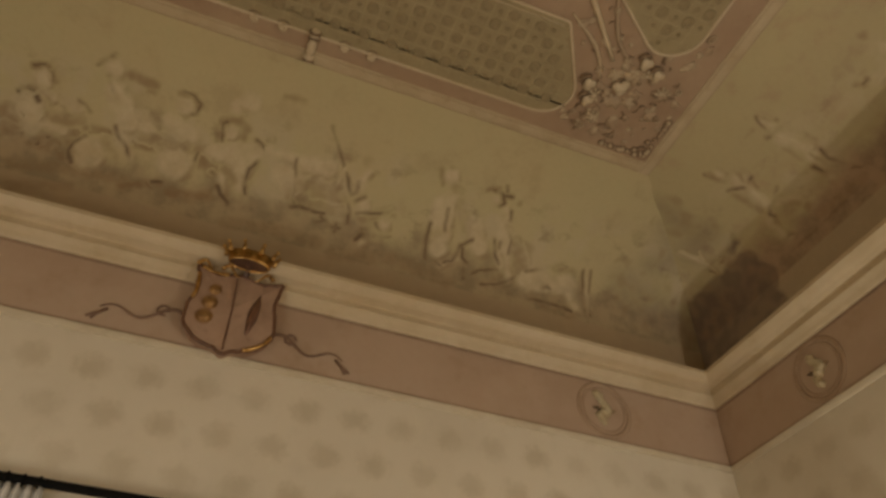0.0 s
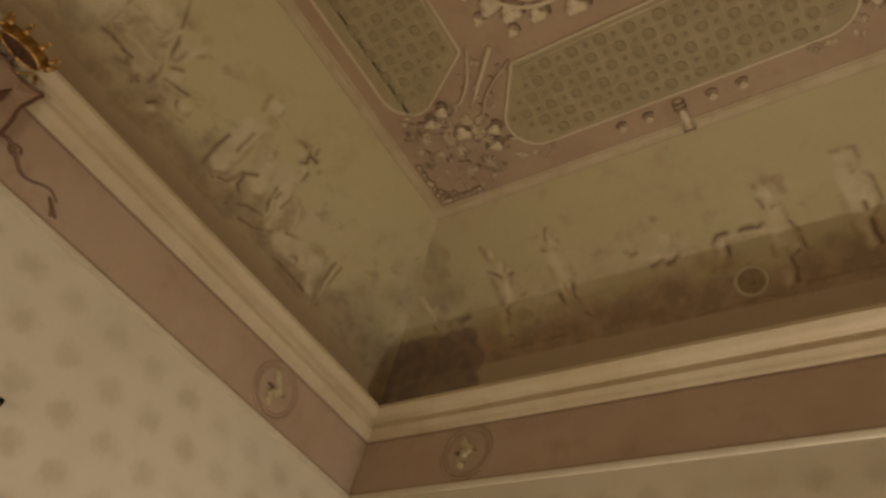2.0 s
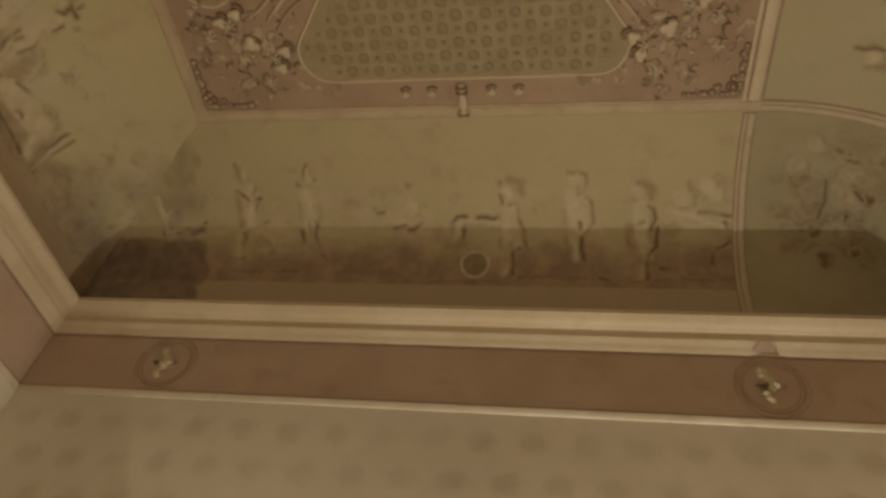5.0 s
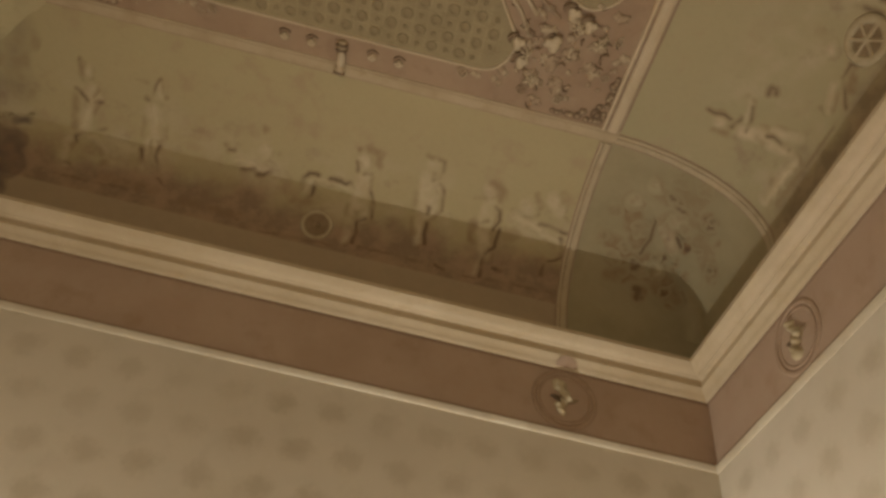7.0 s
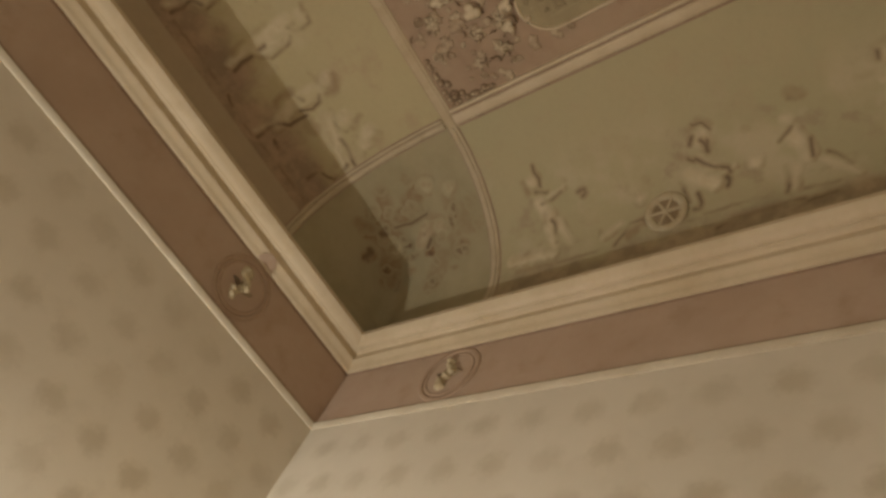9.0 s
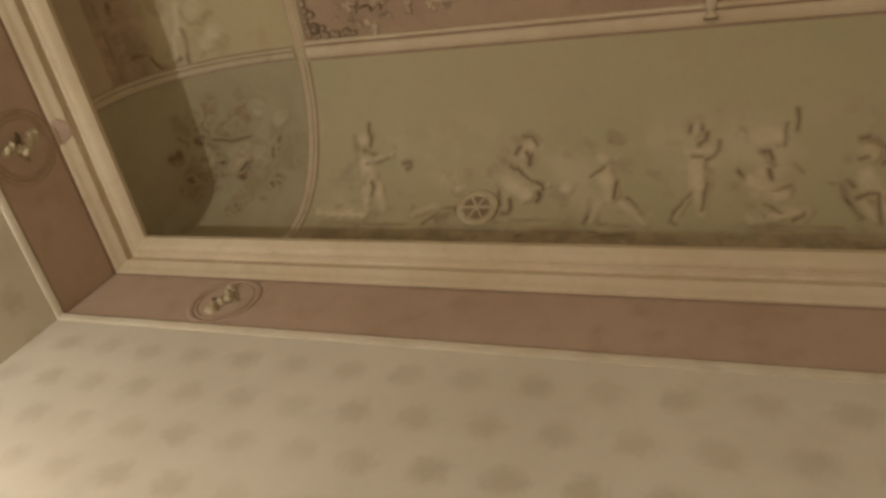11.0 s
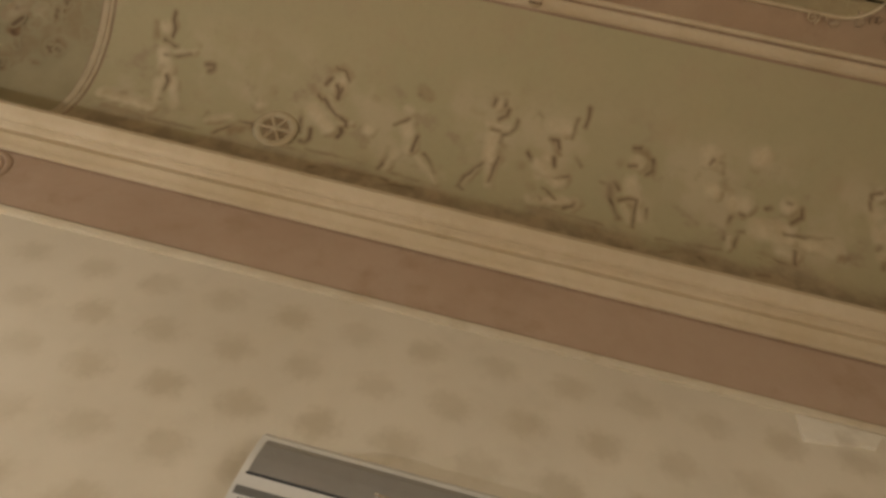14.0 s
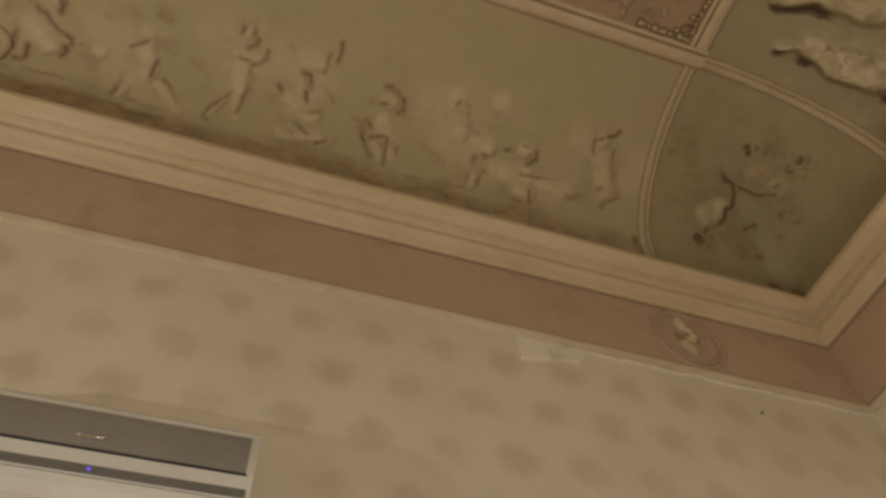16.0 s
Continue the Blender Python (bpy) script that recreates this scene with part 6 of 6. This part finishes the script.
SHEER = plaster("white_sheer_cloth", (0.62, 0.60, 0.55), (0.52, 0.50, 0.45), (0.40, 0.37, 0.32), rough=0.85, patch=12)
curtain = thing("curtain", (XW + 0.10, -0.72, 2.88), "white gathered curtain hanging from the black rod", "curtain")
bm = bmesh.new()
cols = 90
rows = []
for z in (0.0, -0.03, -0.06, -0.12, -0.4, -1.0, -1.7, -2.5):
    rows.append([bm.verts.new((0.030 * math.sin(k * 0.95) * (1.2 if z < -0.1 else 0.7) + 0.008 * math.sin(k * 2.3), -0.29 + 0.55 * k / cols, z - 0.004 * math.sin(k * 0.95))) for k in range(cols + 1)])
for a, c in zip(rows, rows[1:]):
    for k in range(cols):
        bm.faces.new((a[k], a[k + 1], c[k + 1], c[k]))
back = bmesh.ops.extrude_face_region(bm, geom=list(bm.faces))
for p in (g for g in back["geom"] if isinstance(g, bmesh.types.BMVert)):
    p.co.x -= 0.003
part("drape", bm, SHEER, curtain, "", True)
for k in range(9):
    bm = bmesh.new()
    tube(bm, [(0.026 * math.cos(q), -0.26 + 0.062 * k, 0.018 + 0.026 * math.sin(q)) for q in np.linspace(0, 2 * math.pi, 15)[:-1]], 0.0035, 5, True)
    part("curtain_ring", bm, IRON, curtain, "black ring", True)

# ---- air conditioner on the east wall ----
WHITE, nt, b = nodes_of("white_plastic", 0.38)
nt.links.new(blend(nt, ramp(nt, cloud(nt, coords(nt), 5), 0.4, 0.7), (0.745, 0.73, 0.69), (0.67, 0.65, 0.60)), b.inputs["Base Color"])
SILVER, nt, b = nodes_of("silver_grey_plastic", 0.36, 0.3)
nt.links.new(blend(nt, ramp(nt, cloud(nt, coords(nt), 7), 0.4, 0.7), (0.345, 0.338, 0.318), (0.31, 0.303, 0.283)), b.inputs["Base Color"])
GREY, nt, b = nodes_of("dark_grey_band", 0.3)
nt.links.new(blend(nt, cloud(nt, coords(nt), 9), (0.15, 0.148, 0.138), (0.19, 0.187, 0.175)), b.inputs["Base Color"])
CHROME, nt, b = nodes_of("bright_chrome", 0.12, 1.0)
b.inputs["Base Color"].default_value = (0.85, 0.83, 0.8, 1)
BLACK, nt, b = nodes_of("black_gap", 0.6)
b.inputs["Base Color"].default_value = (0.012, 0.011, 0.010, 1)
LED, nt, b = nodes_of("blue_led", 0.4)
b.inputs["Base Color"].default_value = (0.1, 0.1, 0.8, 1)
b.inputs["Emission Color"].default_value = (0.16, 0.12, 1.0, 1)
b.inputs["Emission Strength"].default_value = 0.7
AC_Y, AC_Z, AC_HALF = 0.095, 2.54, 0.405
ac = thing("air_conditioner", (XE, AC_Y, AC_Z), "white wall air conditioner with a silver-grey upper fascia", "air conditioner")


def ac_bar(bm, section_pts, a, c, round_end=0.0):
    """A section (s, z) run along the unit between y = a and y = c."""
    left = [bm.verts.new((-s, a + round_end * k, z)) for (s, z), k in zip(section_pts, [0] * 99)]
    right = [bm.verts.new((-s, c, z)) for s, z in section_pts]
    n = len(section_pts)
    for k in range(n):
        bm.faces.new((left[k], left[(k + 1) % n], right[(k + 1) % n], right[k]))
    bm.faces.new(left)
    bm.faces.new(right)
    return bm


body_s = [(0.0, 0.02), (0.12, 0.0), (0.165, 0.02), (0.182, 0.06), (0.186, 0.10), (0.184, 0.16), (0.178, 0.21), (0.166, 0.262), (0.151, 0.311), (0.126, 0.338), (0.09, 0.347), (0.0, 0.348)]
part("body", ac_bar(bmesh.new(), body_s, -AC_HALF, AC_HALF), WHITE, ac, "white plastic body")
fascia_s = [(0.180, 0.153), (0.1893, 0.155), (0.188, 0.180), (0.184, 0.212), (0.172, 0.264), (0.160, 0.290), (0.153, 0.288), (0.165, 0.262), (0.178, 0.21)]
fascia = part("fascia", ac_bar(bmesh.new(), fascia_s, -AC_HALF + 0.022, AC_HALF - 0.022), SILVER, ac, "silver-grey upper fascia")
part("seam", ac_bar(bmesh.new(), [(0.17, 0.148), (0.1885, 0.148), (0.1885, 0.152), (0.17, 0.152)], -AC_HALF + 0.018, AC_HALF - 0.018), BLACK, ac, "black seam")
band = part("display_band", ac_bar(bmesh.new(), [(0.16, 0.082), (0.1885, 0.082), (0.1885, 0.106), (0.16, 0.106)], -AC_HALF + 0.012, AC_HALF - 0.012), GREY, ac, "dark grey display band")
part("front_flap", ac_bar(bmesh.new(), [(0.12, 0.004), (0.166, 0.020), (0.1855, 0.046), (0.1890, 0.070), (0.14, 0.070)], -AC_HALF + 0.035, AC_HALF - 0.035), WHITE, ac, "white air flap")
for a in (-AC_HALF + 0.031, AC_HALF - 0.035):
    part("flap_gap", ac_bar(bmesh.new(), [(0.12, 0.004), (0.164, 0.018), (0.1845, 0.046), (0.1875, 0.072), (0.14, 0.072)], a, a + 0.004), BLACK, ac, "dark gap beside the flap")
part("flap_gap", ac_bar(bmesh.new(), [(0.14, 0.0705), (0.1875, 0.0705), (0.1875, 0.073), (0.14, 0.073)], -AC_HALF + 0.031, AC_HALF - 0.031), BLACK, ac, "dark gap above the flap")
bm = bmesh.new()
tube(bm, [(-0.1885 - 0.004 * math.sin(math.pi * t), 0.007 + 0.03 * (2 * t - 1), 0.188 - 0.006 * math.sin(math.pi * t)) for t in np.linspace(0, 1, 9)], 0.0045, 6)
ball(bm, (-0.191, -0.023, 0.187), 0.0058)
ball(bm, (-0.191, 0.037, 0.187), 0.0058)
part("badge", bm, CHROME, fascia, "small chrome badge", True)
bm = bmesh.new()
ball(bm, (-0.1885, -0.019, 0.094), 0.0048)
part("indicator_light", bm, LED, band, "glowing blue light", True)

# ---- loose strip of paper under the rail ----
PAPER = plaster("pale_paper_strip", (0.83, 0.77, 0.65), (0.76, 0.70, 0.575), (0.60, 0.53, 0.41), rough=0.6)
bm = bmesh.new()
top_e, low_e = [], []
rnd = random.Random(5)
for k in range(41):
    u = -1.25 + (YS + 0.004 + 1.25) * k / 40
    top_e.append((u, Z_RAIL - 0.042))
    low_e.append((u, Z_RAIL - 0.042 - (0.135 - 0.008 * k if k < 7 else 0.012) - 0.004 * math.sin(k * 0.9) + rnd.uniform(-0.004, 0.004)))
fr = [[bm.verts.new(at_wall("E", u, s, z)) for u, z in line] for line, s in ((top_e, 0.005), (low_e, 0.014), (low_e, 0.0), (top_e, 0.0))]
for a, c in zip(fr, fr[1:] + fr[:1]):
    for k in range(40):
        bm.faces.new((a[k], a[k + 1], c[k + 1], c[k]))
bm.faces.new([r[0] for r in fr])
bm.faces.new([r[-1] for r in fr])
solid("paper_strip", bm, PAPER, "loose pale strip of wallpaper under the picture rail", "wallpaper strip")

# ---- a nail in the east wall ----
bm = tube(bmesh.new(), [(0, 0, 0), (-0.012, 0, 0)], 0.004, 8)
ball(bm, (-0.012, 0, 0), 0.006, (0.5, 1, 1))
nail = solid("nail", bm, BLACK, "small dark nail in the wallpapered wall", "nail", smooth=True)
nail.location = (XE, -2.366, 3.554)

# ---- unseen narrow boards with flaring sides, added close beside the north wall lamp to block its light ----
blocker = thing("lamp_blocker", (-1.80, YN, 1.45), "unseen narrow dark boards blocking light from the wall lamp", "shelf")
for name, low, high in (("side_board", -0.02, -0.283), ("side_board", -0.10, -0.363)):
    bm = bmesh.new()
    for z, x in ((0.0, low), (1.15, high)):
        for s in (0.0, 0.21):
            for d in (-0.012, 0.012):
                bm.verts.new((x + d, -s, z))
    bm.verts.ensure_lookup_table()
    for f in ((0, 1, 3, 2), (4, 6, 7, 5), (0, 2, 6, 4), (1, 5, 7, 3), (0, 4, 5, 1), (2, 3, 7, 6)):
        bm.faces.new([bm.verts[k] for k in f])
    part(name, bm, DARK, blocker)
for z in (0.02, 0.38, 0.75, 1.11):
    x = -0.02 - 0.325 * z / 1.42
    part("cross_board", box(bmesh.new(), x - 0.068, x - 0.012, -0.205, 0.0, z, z + 0.022, 0.003), DARK, blocker)
